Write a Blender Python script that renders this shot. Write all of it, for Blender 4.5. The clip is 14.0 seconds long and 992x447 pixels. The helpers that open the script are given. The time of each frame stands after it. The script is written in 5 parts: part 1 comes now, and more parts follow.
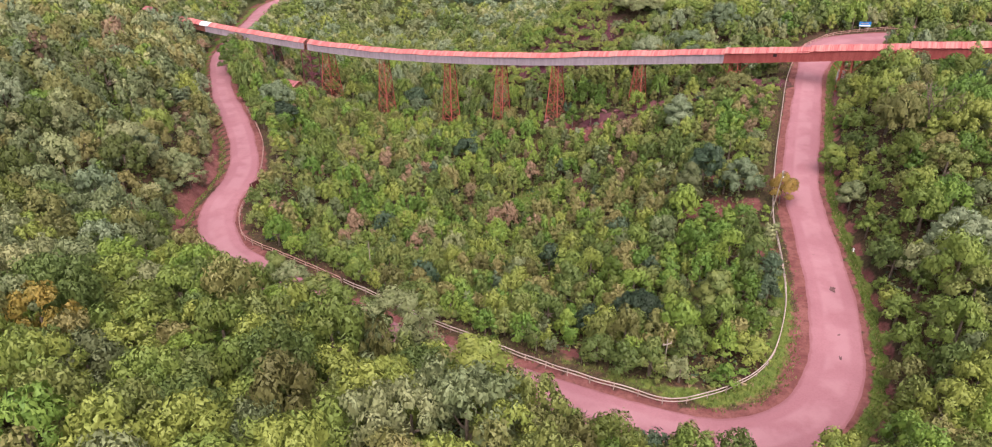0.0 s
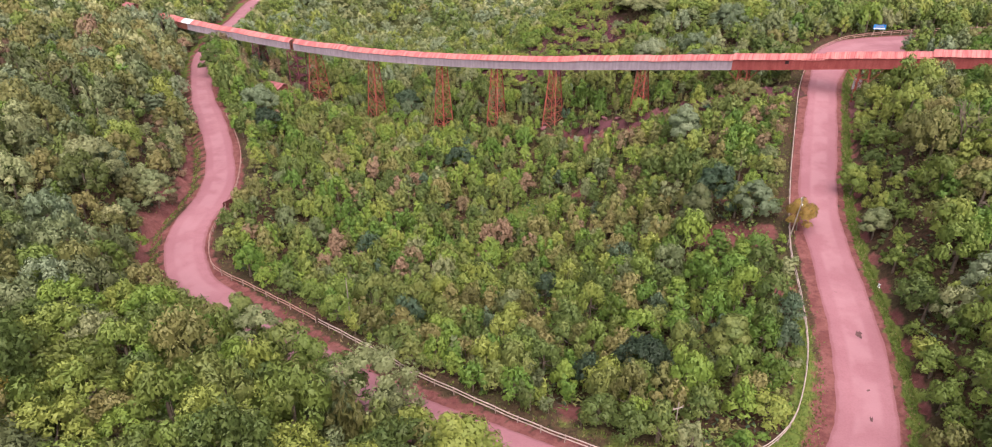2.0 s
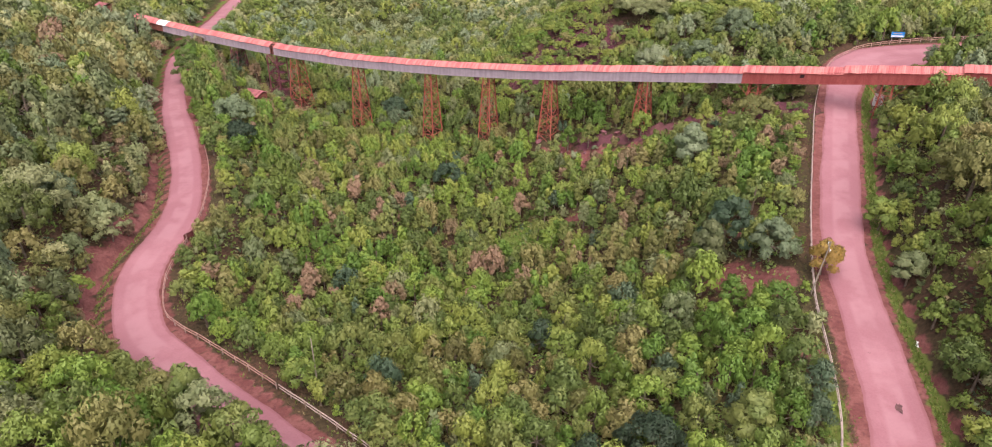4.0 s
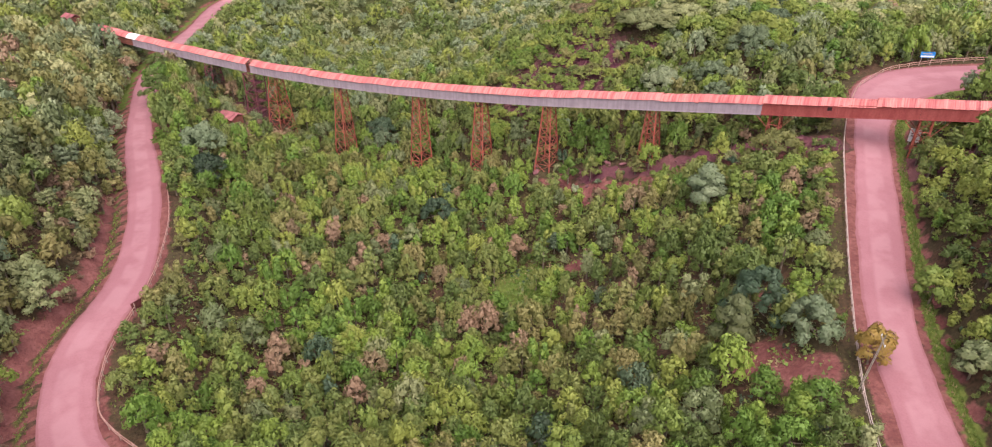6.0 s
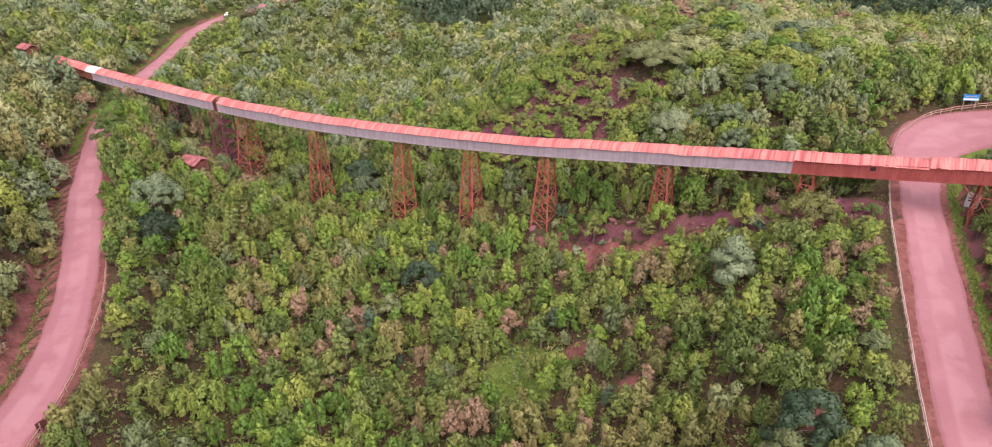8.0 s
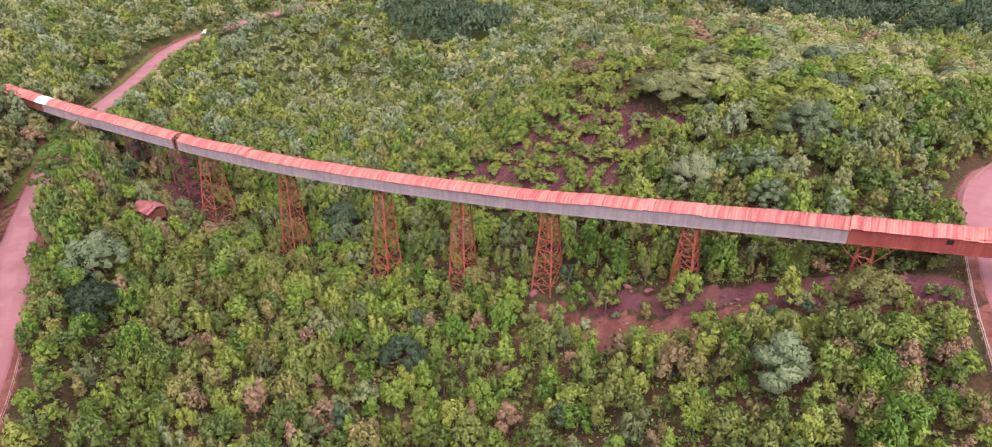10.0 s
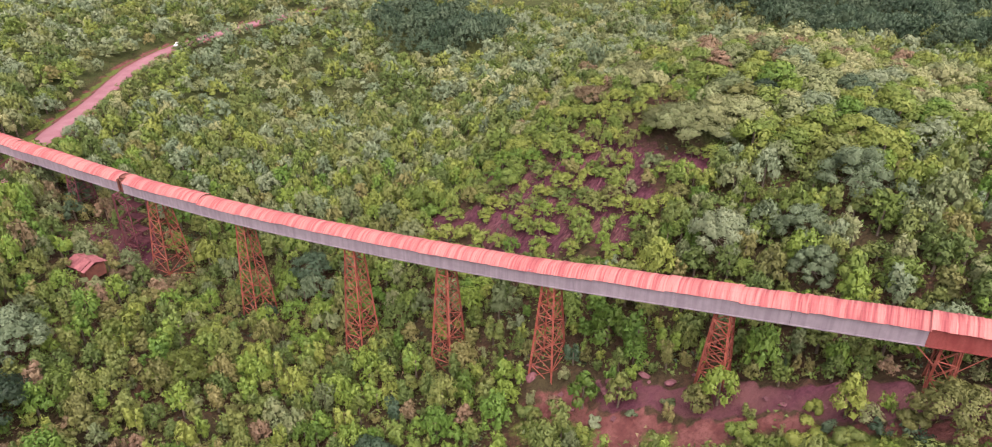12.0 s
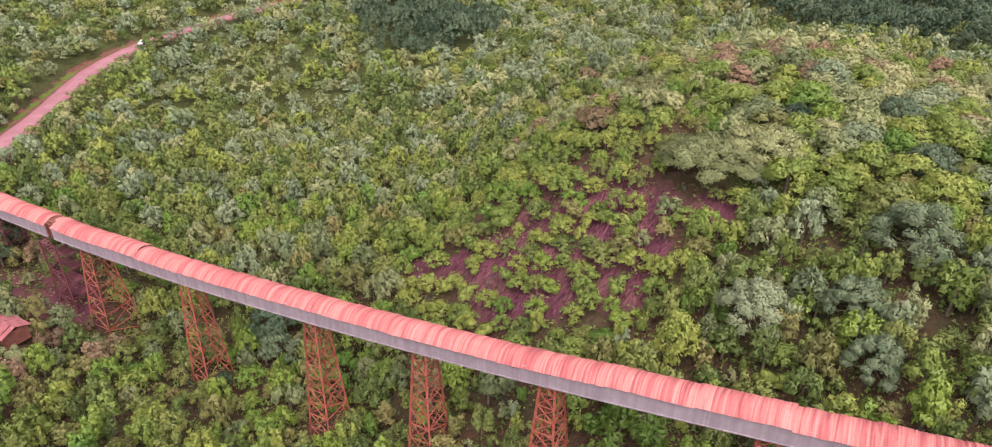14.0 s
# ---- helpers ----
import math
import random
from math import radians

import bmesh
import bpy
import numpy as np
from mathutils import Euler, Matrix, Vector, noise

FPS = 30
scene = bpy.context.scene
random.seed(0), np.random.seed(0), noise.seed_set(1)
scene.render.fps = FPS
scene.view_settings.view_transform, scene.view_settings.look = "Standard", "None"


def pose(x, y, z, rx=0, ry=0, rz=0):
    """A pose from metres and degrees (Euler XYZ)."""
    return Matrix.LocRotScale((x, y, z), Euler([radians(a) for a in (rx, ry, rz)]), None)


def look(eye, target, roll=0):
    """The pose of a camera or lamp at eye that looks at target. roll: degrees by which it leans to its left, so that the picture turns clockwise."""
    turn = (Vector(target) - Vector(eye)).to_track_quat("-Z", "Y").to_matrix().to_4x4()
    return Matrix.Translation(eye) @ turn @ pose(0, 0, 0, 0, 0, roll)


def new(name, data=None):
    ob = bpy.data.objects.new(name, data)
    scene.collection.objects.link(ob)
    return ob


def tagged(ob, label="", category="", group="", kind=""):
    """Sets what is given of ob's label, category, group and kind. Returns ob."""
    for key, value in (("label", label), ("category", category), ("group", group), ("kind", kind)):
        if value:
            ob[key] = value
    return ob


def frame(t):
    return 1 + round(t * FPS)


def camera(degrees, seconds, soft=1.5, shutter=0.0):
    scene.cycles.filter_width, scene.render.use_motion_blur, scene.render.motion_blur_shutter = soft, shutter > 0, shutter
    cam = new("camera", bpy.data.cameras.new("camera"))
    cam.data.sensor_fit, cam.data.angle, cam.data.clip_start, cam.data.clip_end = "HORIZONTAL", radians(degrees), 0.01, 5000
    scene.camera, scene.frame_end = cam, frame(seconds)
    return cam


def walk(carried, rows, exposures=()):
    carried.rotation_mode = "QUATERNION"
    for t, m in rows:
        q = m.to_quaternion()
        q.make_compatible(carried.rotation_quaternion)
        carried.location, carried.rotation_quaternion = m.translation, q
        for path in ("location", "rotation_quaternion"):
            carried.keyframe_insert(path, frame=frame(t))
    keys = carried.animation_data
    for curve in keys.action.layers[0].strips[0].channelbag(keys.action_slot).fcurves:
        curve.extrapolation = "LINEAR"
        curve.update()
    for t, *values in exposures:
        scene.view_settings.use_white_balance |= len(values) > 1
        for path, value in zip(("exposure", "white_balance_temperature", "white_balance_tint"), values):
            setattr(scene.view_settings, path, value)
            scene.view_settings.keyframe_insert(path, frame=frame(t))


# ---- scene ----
cam = camera(68.5, 14.0, soft=1.1)
METRES, EYE, TILT, LEAN, TURN = 120.0, 72.0, -28.5, 0.0, 0.0
ROWS = [
    (0.0, 0.0, 0.0, 0.0, 0.0, 0.0, 0.0),
    (0.5, 0.0009, 0.0178, 0.0117, -0.04, -0.14, 0.0),
    (1.0, 0.0024, 0.0359, 0.0229, -0.07, -0.39, -0.03),
    (1.5, 0.0044, 0.0551, 0.033, -0.13, -0.66, -0.08),
    (2.0, 0.0066, 0.0753, 0.0431, -0.2, -0.74, -0.14),
    (2.5, 0.0084, 0.0969, 0.0542, -0.29, -0.68, -0.17),
    (3.0, 0.0102, 0.1188, 0.0662, -0.37, -0.92, -0.17),
    (5.5, 0.0198, 0.25, 0.1479, -0.72, -1.75, -0.1),
    (6.0, 0.0205, 0.2798, 0.1692, -0.77, -1.97, 0.02),
    (6.5, 0.0233, 0.3113, 0.1889, -0.82, -2.17, 0.03),
    (7.0, 0.0255, 0.3466, 0.2066, -0.87, -1.86, 0.04),
    (7.5, 0.0275, 0.3833, 0.2244, -0.95, -1.3, 0.07),
    (8.0, 0.0307, 0.4211, 0.241, -1.04, -0.98, 0.12),
    (10.5, 0.0398, 0.6124, 0.3343, -1.22, -0.53, 0.33),
    (11.0, 0.0426, 0.6503, 0.3536, -1.29, -0.88, 0.34),
    (11.5, 0.0453, 0.6892, 0.3732, -1.39, -0.57, 0.37),
    (12.0, 0.048, 0.727, 0.3928, -1.45, -0.63, 0.36),
    (12.5, 0.0505, 0.763, 0.4141, -1.53, -1.37, 0.37),
    (13.0, 0.0534, 0.7986, 0.4351, -1.62, -2.21, 0.39),
    (13.5, 0.0568, 0.835, 0.4577, -1.73, -2.6, 0.45),
    (14.0, 0.0592, 0.8725, 0.4814, -1.82, -2.38, 0.5),
]
walk(cam, [(t, pose(0, 0, EYE, TILT, LEAN, TURN) @ pose(METRES * x, METRES * y, METRES * z, 90 + pitch, roll, yaw)) for t, x, y, z, yaw, pitch, roll in ROWS], exposures=[(0.0, 1.22, 6300, 22)])

# ---- light ----
world = bpy.data.worlds.new("overcast_sky")
scene.world = world
world.use_nodes = True
wn = world.node_tree.nodes
sky = wn.new("ShaderNodeTexSky")
sky.sky_type = "NISHITA"
sky.sun_disc = False
sky.sun_elevation = radians(58)
sky.sun_rotation = radians(169)
sky.air_density, sky.dust_density, sky.ozone_density = 1.0, 7.0, 1.0
world.node_tree.links.new(sky.outputs[0], wn["Background"].inputs["Color"])
wn["Background"].inputs["Strength"].default_value = 0.052
sun = new("sun", bpy.data.lights.new("sun", "SUN"))
sun.data.energy = 2.6
sun.data.angle = radians(95)
sun.data.color = (1.0, 0.96, 0.9)
sun.matrix_world = look((6, -32, 58), (0, 0, 0))


# ---- materials ----
def node_material(name, rough=0.8, metal=0.0, spec=0.3):
    m = bpy.data.materials.new(name)
    m.use_nodes = True
    b = m.node_tree.nodes["Principled BSDF"]
    b.inputs["Roughness"].default_value = rough
    b.inputs["Metallic"].default_value = metal
    b.inputs["Specular IOR Level"].default_value = spec
    return m, m.node_tree.nodes, m.node_tree.links, b


def mixed(nodes, links, fac, a, b, blend="MIX"):
    x = nodes.new("ShaderNodeMix")
    x.data_type, x.blend_type = "RGBA", blend
    for socket, value in ((x.inputs[0], fac), (x.inputs[6], a), (x.inputs[7], b)):
        if hasattr(value, "links"):
            links.new(value, socket)
        elif isinstance(value, (int, float)):
            socket.default_value = value
        else:
            socket.default_value = (*value, 1)
    return x.outputs[2]


def noise_at(nodes, links, scale, detail=4.0, rough=0.55, stretch=None):
    """A noise in world metres; scale: cycles a metre."""
    g = nodes.new("ShaderNodeNewGeometry")
    n = nodes.new("ShaderNodeTexNoise")
    n.inputs["Scale"].default_value = scale
    n.inputs["Detail"].default_value = detail
    n.inputs["Roughness"].default_value = rough
    src = g.outputs["Position"]
    if stretch:
        mp = nodes.new("ShaderNodeMapping")
        mp.inputs["Scale"].default_value = stretch
        links.new(src, mp.inputs[0])
        src = mp.outputs[0]
    links.new(src, n.inputs["Vector"])
    return n.outputs["Fac"]


def ramp(nodes, links, fac, lo, hi, a=0.0, b=1.0):
    r = nodes.new("ShaderNodeMapRange")
    r.interpolation_type = "SMOOTHSTEP"
    for i, v in enumerate((lo, hi, a, b)):
        r.inputs[i + 1].default_value = v
    links.new(fac, r.inputs[0])
    return r.outputs[0]


def maths(nodes, links, op, a, b):
    x = nodes.new("ShaderNodeMath")
    x.operation = op
    x.use_clamp = True
    for socket, value in zip(x.inputs, (a, b)):
        if hasattr(value, "links"):
            links.new(value, socket)
        else:
            socket.default_value = value
    return x.outputs[0]


def bumped(nodes, links, b, height, strength, dist):
    n = nodes.new("ShaderNodeBump")
    n.inputs["Strength"].default_value = strength
    n.inputs["Distance"].default_value = dist
    links.new(height, n.inputs["Height"])
    links.new(n.outputs[0], b.inputs["Normal"])


def mottled(name, c1, c2, scale, fine=None, rough=0.8, metal=0.0, spec=0.3, bump=0.0, vary=0.0, stretch=None):
    """A surface of two colours mingled at one scale, with a finer grain and, per object, a lighter or darker tone."""
    m, n, l, b = node_material(name, rough, metal, spec)
    col = mixed(n, l, ramp(n, l, noise_at(n, l, scale, stretch=stretch), 0.35, 0.65), c1, c2)
    grain = noise_at(n, l, fine or scale * 9, 3)
    col = mixed(n, l, ramp(n, l, grain, 0.3, 0.75, 0.0, 0.35), col, tuple(0.6 * v for v in c1))
    if vary:
        o = n.new("ShaderNodeObjectInfo")
        h = n.new("ShaderNodeHueSaturation")
        l.new(ramp(n, l, o.outputs["Random"], 0, 1, 1 - vary, 1 + vary), h.inputs["Value"])
        l.new(col, h.inputs["Color"])
        col = h.outputs[0]
    l.new(col, b.inputs["Base Color"])
    if bump:
        bumped(n, l, b, grain, 0.6, bump)
    return m


def leaf_material(name, c1, c2, c3):
    """Leaves: each one its own tone, whole crowns leaning to one colour or the other."""
    m, n, l, b = node_material(name, 0.55, 0, 0.25)
    c1, c2, c3 = [(1.11 * r, v, 1.14 * k) for r, v, k in (c1, c2, c3)]
    g = n.new("ShaderNodeNewGeometry")
    o = n.new("ShaderNodeObjectInfo")
    own = n.new("ShaderNodeAttribute")
    own.attribute_name = "tone"
    sum_up = n.new("ShaderNodeMath")
    sum_up.operation = "ADD"
    l.new(o.outputs["Random"], sum_up.inputs[0])
    l.new(own.outputs["Fac"], sum_up.inputs[1])
    tone = n.new("ShaderNodeMath")
    tone.operation = "PINGPONG"
    tone.inputs[1].default_value = 1.0
    l.new(sum_up.outputs[0], tone.inputs[0])
    col = mixed(n, l, ramp(n, l, tone.outputs[0], 0.1, 0.9), c1, c2)
    col = mixed(n, l, ramp(n, l, noise_at(n, l, 0.55, 2), 0.45, 0.75, 0, 0.6), col, c3)
    h = n.new("ShaderNodeHueSaturation")
    vary = n.new("ShaderNodeMath")
    vary.operation = "MULTIPLY"
    l.new(ramp(n, l, g.outputs["Random Per Island"], 0, 1, 0.94, 1.07), vary.inputs[0])
    l.new(ramp(n, l, tone.outputs[0], 0, 1, 0.74, 1.24), vary.inputs[1])
    l.new(vary.outputs[0], h.inputs["Value"])
    shade = n.new("ShaderNodeMath")
    shade.operation = "PINGPONG"
    shade.inputs[1].default_value = 0.5
    l.new(sum_up.outputs[0], shade.inputs[0])
    l.new(ramp(n, l, shade.outputs[0], 0, 0.5, 0.494, 0.526), h.inputs["Hue"])
    l.new(col, h.inputs["Color"])
    l.new(h.outputs[0], b.inputs["Base Color"])
    t = n.new("ShaderNodeBsdfTranslucent")
    l.new(h.outputs[0], t.inputs["Color"])
    x = n.new("ShaderNodeMixShader")
    x.inputs[0].default_value = 0.2
    l.new(b.outputs[0], x.inputs[1])
    l.new(t.outputs[0], x.inputs[2])
    # small leaves with gaps between them
    gap = n.new("ShaderNodeBsdfTransparent")
    y = n.new("ShaderNodeMixShader")
    lace = n.new("ShaderNodeMath")
    lace.operation = "GREATER_THAN"
    l.new(noise_at(n, l, 5.0, 1.0), lace.inputs[0])
    lace.inputs[1].default_value = 0.40
    l.new(lace.outputs[0], y.inputs[0])
    l.new(gap.outputs[0], y.inputs[1])
    l.new(x.outputs[0], y.inputs[2])
    l.new(y.outputs[0], n["Material Output"].inputs["Surface"])
    return m


LEAVES = [
    leaf_material("leaf_mid_green", (0.105, 0.148, 0.032), (0.14, 0.178, 0.042), (0.08, 0.12, 0.03)),
    leaf_material("leaf_yellow_green", (0.145, 0.195, 0.036), (0.185, 0.238, 0.044), (0.12, 0.17, 0.032)),
    leaf_material("leaf_bright_green", (0.11, 0.18, 0.026), (0.145, 0.225, 0.034), (0.085, 0.15, 0.026)),
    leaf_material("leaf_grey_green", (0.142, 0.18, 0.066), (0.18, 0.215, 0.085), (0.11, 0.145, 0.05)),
    leaf_material("leaf_olive", (0.145, 0.152, 0.044), (0.178, 0.178, 0.056), (0.115, 0.125, 0.036)),
    leaf_material("leaf_dark_green", (0.046, 0.078, 0.036), (0.06, 0.096, 0.044), (0.036, 0.062, 0.03)),
    leaf_material("leaf_rusty", (0.20, 0.135, 0.03), (0.225, 0.165, 0.034), (0.13, 0.125, 0.026)),
    leaf_material("leaf_teal", (0.058, 0.098, 0.047), (0.078, 0.122, 0.058), (0.05, 0.085, 0.04)),
    leaf_material("leaf_pale_thorn", (0.22, 0.255, 0.095), (0.26, 0.29, 0.115), (0.185, 0.22, 0.075)),
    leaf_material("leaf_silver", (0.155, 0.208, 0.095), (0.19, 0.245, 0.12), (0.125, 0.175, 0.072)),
    leaf_material("leaf_dusty", (0.185, 0.13, 0.07), (0.225, 0.165, 0.09), (0.135, 0.105, 0.05)),
]
MID, YELLOW, BRIGHT, GREY, OLIVE, DARK, RUST, TEAL, PALE, SILVER, DUSTY = range(11)
BARK = mottled("bark", (0.13, 0.095, 0.07), (0.2, 0.16, 0.12), 3.0, rough=0.9, bump=0.02)
GRASS = leaf_material("grass_blades", (0.11, 0.165, 0.03), (0.15, 0.195, 0.036), (0.10, 0.13, 0.028))
DRY_GRASS = leaf_material("dry_grass", (0.22, 0.17, 0.08), (0.26, 0.20, 0.10), (0.16, 0.15, 0.05))


def downhill(n, l):
    """Runnels washed down the slope towards the south-west."""
    g = n.new("ShaderNodeNewGeometry")
    c = n.new("ShaderNodeCombineXYZ")
    for i, v in enumerate(((1.35, -1.0, 0.0), (0.22, 0.30, 0.15))):
        d = n.new("ShaderNodeVectorMath")
        d.operation = "DOT_PRODUCT"
        d.inputs[1].default_value = v
        l.new(g.outputs["Position"], d.inputs[0])
        l.new(d.outputs["Value"], c.inputs[i])
    k = n.new("ShaderNodeTexNoise")
    k.inputs["Scale"].default_value = 0.9
    k.inputs["Detail"].default_value = 3.0
    k.inputs["Distortion"].default_value = 3.2
    l.new(c.outputs[0], k.inputs["Vector"])
    return k.outputs["Fac"]


def ground_material():
    """Leaf litter and low herbs; red earth where the soil mask is high, grass where the grass mask is."""
    m, n, l, b = node_material("ground", 0.95, 0, 0.1)
    def mask(name):
        a = n.new("ShaderNodeAttribute")
        a.attribute_name = name
        return a.outputs["Fac"]
    patch = noise_at(n, l, 0.12, 5)
    rough_edge = noise_at(n, l, 0.9, 5, 0.65)
    grain = noise_at(n, l, 2.2, 6, 0.65)
    litter = mixed(n, l, ramp(n, l, patch, 0.35, 0.65), (0.105, 0.056, 0.036), (0.07, 0.056, 0.027))
    litter = mixed(n, l, ramp(n, l, grain, 0.35, 0.7), litter, (0.04, 0.03, 0.018))
    earth = mixed(n, l, ramp(n, l, noise_at(n, l, 0.5, 6, 0.65), 0.35, 0.65), (0.155, 0.056, 0.05), (0.235, 0.098, 0.085))
    earth = mixed(n, l, ramp(n, l, grain, 0.4, 0.75, 0, 0.7), earth, (0.10, 0.035, 0.032))
    turf = mixed(n, l, ramp(n, l, rough_edge, 0.35, 0.65), (0.09, 0.13, 0.028), (0.14, 0.165, 0.038))
    turf = mixed(n, l, ramp(n, l, grain, 0.45, 0.75, 0, 0.5), turf, (0.06, 0.08, 0.02))
    herb = mixed(n, l, ramp(n, l, grain, 0.35, 0.65), (0.085, 0.10, 0.03), (0.045, 0.055, 0.02))
    litter = mixed(n, l, maths(n, l, "MULTIPLY", mask("herb"), ramp(n, l, rough_edge, 0.3, 0.55, 0.4, 1.0)), litter, herb)
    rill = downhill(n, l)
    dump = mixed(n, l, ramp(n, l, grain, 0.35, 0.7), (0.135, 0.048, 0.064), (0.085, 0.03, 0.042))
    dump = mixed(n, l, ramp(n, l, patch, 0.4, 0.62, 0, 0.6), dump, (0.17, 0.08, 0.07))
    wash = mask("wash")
    # darker beds and paler ribs: shade and light of the runnels' relief, painted
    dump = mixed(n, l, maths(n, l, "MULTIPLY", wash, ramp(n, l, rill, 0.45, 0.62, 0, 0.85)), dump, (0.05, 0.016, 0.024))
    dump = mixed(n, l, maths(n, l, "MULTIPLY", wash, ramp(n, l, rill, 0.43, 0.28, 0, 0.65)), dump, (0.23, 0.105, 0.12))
    def keyed(name):
        return ramp(n, l, maths(n, l, "ADD", maths(n, l, "MULTIPLY", mask(name), 0.72), maths(n, l, "MULTIPLY", rough_edge, 0.5)), 0.5, 0.68)
    col = mixed(n, l, keyed("turf"), litter, turf)
    col = mixed(n, l, keyed("earth"), col, earth)
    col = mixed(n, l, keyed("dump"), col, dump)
    l.new(col, b.inputs["Base Color"])
    bumped(n, l, b, maths(n, l, "ADD", maths(n, l, "MULTIPLY", grain, 0.5), maths(n, l, "SUBTRACT", maths(n, l, "MULTIPLY", rough_edge, 0.4), maths(n, l, "MULTIPLY", maths(n, l, "MULTIPLY", rill, wash), 0.9))), 0.9, 0.5)
    return m


def road_material():
    m, n, l, b = node_material("dusty_asphalt", 0.85, 0, 0.25)
    wide = noise_at(n, l, 0.09, 4)
    mid = noise_at(n, l, 0.6, 5, 0.6)
    grain = noise_at(n, l, 5.0, 5, 0.7)
    a = n.new("ShaderNodeAttribute")
    a.attribute_name = "across"
    dust = mixed(n, l, ramp(n, l, wide, 0.35, 0.65), (0.28, 0.122, 0.136), (0.335, 0.155, 0.17))
    dust = mixed(n, l, ramp(n, l, mid, 0.4, 0.75, 0, 0.5), dust, (0.275, 0.115, 0.128))
    dust = mixed(n, l, ramp(n, l, grain, 0.35, 0.75, 0, 0.28), dust, (0.17, 0.068, 0.075))
    # wheel tracks worn paler, a darker dirty edge
    edge = ramp(n, l, maths(n, l, "ADD", a.outputs["Fac"], maths(n, l, "MULTIPLY", mid, 0.22)), 0.93, 1.08)
    track = ramp(n, l, maths(n, l, "ABSOLUTE", maths(n, l, "SUBTRACT", a.outputs["Fac"], 0.3), 0.0), 0.22, 0.02, 0.0, 0.4)
    off_line = ramp(n, l, noise_at(n, l, 0.25, 3), 0.35, 0.6)
    dust = mixed(n, l, maths(n, l, "MULTIPLY", track, off_line), dust, (0.40, 0.215, 0.23))
    col = mixed(n, l, edge, dust, (0.20, 0.075, 0.075))
    l.new(col, b.inputs["Base Color"])
    bumped(n, l, b, grain, 0.35, 0.02)
    return m


def sheet_material():
    """Corrugated sheets under pink ore dust, each of its own tone, rust running down the slope."""
    m, n, l, b = node_material("dusty_roof_sheet", 0.75, 0.0, 0.25)
    o = n.new("ShaderNodeObjectInfo")
    tone = mixed(n, l, ramp(n, l, o.outputs["Random"], 0.0, 1.0), (0.39, 0.112, 0.108), (0.56, 0.195, 0.17))
    t = n.new("ShaderNodeTexCoord")
    mp = n.new("ShaderNodeMapping")
    mp.inputs["Scale"].default_value = (0.6, 0.03, 0.03)
    l.new(t.outputs["Object"], mp.inputs[0])
    va = n.new("ShaderNodeVectorMath")
    va.operation = "ADD"
    l.new(mp.outputs[0], va.inputs[0])
    sc = n.new("ShaderNodeVectorMath")
    sc.operation = "SCALE"
    sc.inputs[0].default_value = (37, 19, 53)
    l.new(o.outputs["Random"], sc.inputs["Scale"])
    l.new(sc.outputs[0], va.inputs[1])
    k = n.new("ShaderNodeTexNoise")
    k.inputs["Scale"].default_value = 6.0
    k.inputs["Detail"].default_value = 4.0
    l.new(va.outputs[0], k.inputs["Vector"])
    col = mixed(n, l, ramp(n, l, k.outputs["Fac"], 0.5, 0.66, 0, 0.7), tone, (0.26, 0.055, 0.06))
    col = mixed(n, l, ramp(n, l, k.outputs["Fac"], 0.47, 0.34, 0, 0.45), col, (0.62, 0.28, 0.24))
    l.new(col, b.inputs["Base Color"])
    return m


M_GROUND = ground_material()
M_ROAD = road_material()
M_SHEET = sheet_material()
M_WHITE_SHEET = mottled("new_white_sheet", (0.8, 0.8, 0.8), (0.72, 0.74, 0.76), 1.5, rough=0.5)
M_WALL_GREY = mottled("weathered_grey_sheet", (0.29, 0.232, 0.262), (0.36, 0.295, 0.325), 0.6, 1.0, rough=0.7, stretch=(3, 3, 0.12))
M_WALL_RED = mottled("red_painted_girder", (0.25, 0.05, 0.045), (0.32, 0.08, 0.068), 0.6, 4.0, rough=0.7, stretch=(2, 2, 0.5))
M_WALL_RUST = mottled("rusty_girder", (0.16, 0.06, 0.045), (0.25, 0.09, 0.06), 1.0, 5.0, rough=0.85)
M_STEEL = mottled("orange_rusty_steel", (0.30, 0.075, 0.048), (0.36, 0.12, 0.085), 1.2, 8.0, rough=0.75, vary=0.2)
M_STEEL_DARK = mottled("dark_rusty_steel", (0.12, 0.038, 0.046), (0.18, 0.06, 0.068), 1.2, 8.0, rough=0.8, vary=0.2)
# near-black for the deck and openings: shade of insides put into the colour
M_INSIDE_SHADE = mottled("painted_inside_shade", (0.03, 0.012, 0.012), (0.05, 0.02, 0.018), 1.0)
M_RAIL = mottled("dusty_galvanised_rail", (0.44, 0.34, 0.30), (0.54, 0.43, 0.38), 0.8, 6.0, rough=0.6, metal=0.1)
M_RAIL_RED = mottled("rail_under_red_dust", (0.35, 0.19, 0.155), (0.45, 0.27, 0.22), 0.8, 6.0, rough=0.7)
M_POST = mottled("dirty_rail_post", (0.34, 0.25, 0.21), (0.44, 0.34, 0.29), 2.0, rough=0.8)
M_POLE = mottled("weathered_pole", (0.30, 0.25, 0.20), (0.38, 0.32, 0.26), 2.0, rough=0.9)
M_BLUE = mottled("blue_sign_paint", (0.02, 0.20, 0.55), (0.03, 0.26, 0.62), 1.0, rough=0.45)
M_WHITE = mottled("white_paint", (0.75, 0.75, 0.74), (0.82, 0.82, 0.8), 2.0, rough=0.5)
M_BROWN = mottled("dark_red_board", (0.10, 0.03, 0.028), (0.15, 0.045, 0.04), 2.0, rough=0.8)
M_PATCH = mottled("dark_pothole", (0.10, 0.05, 0.05), (0.15, 0.075, 0.07), 3.0, rough=0.95)
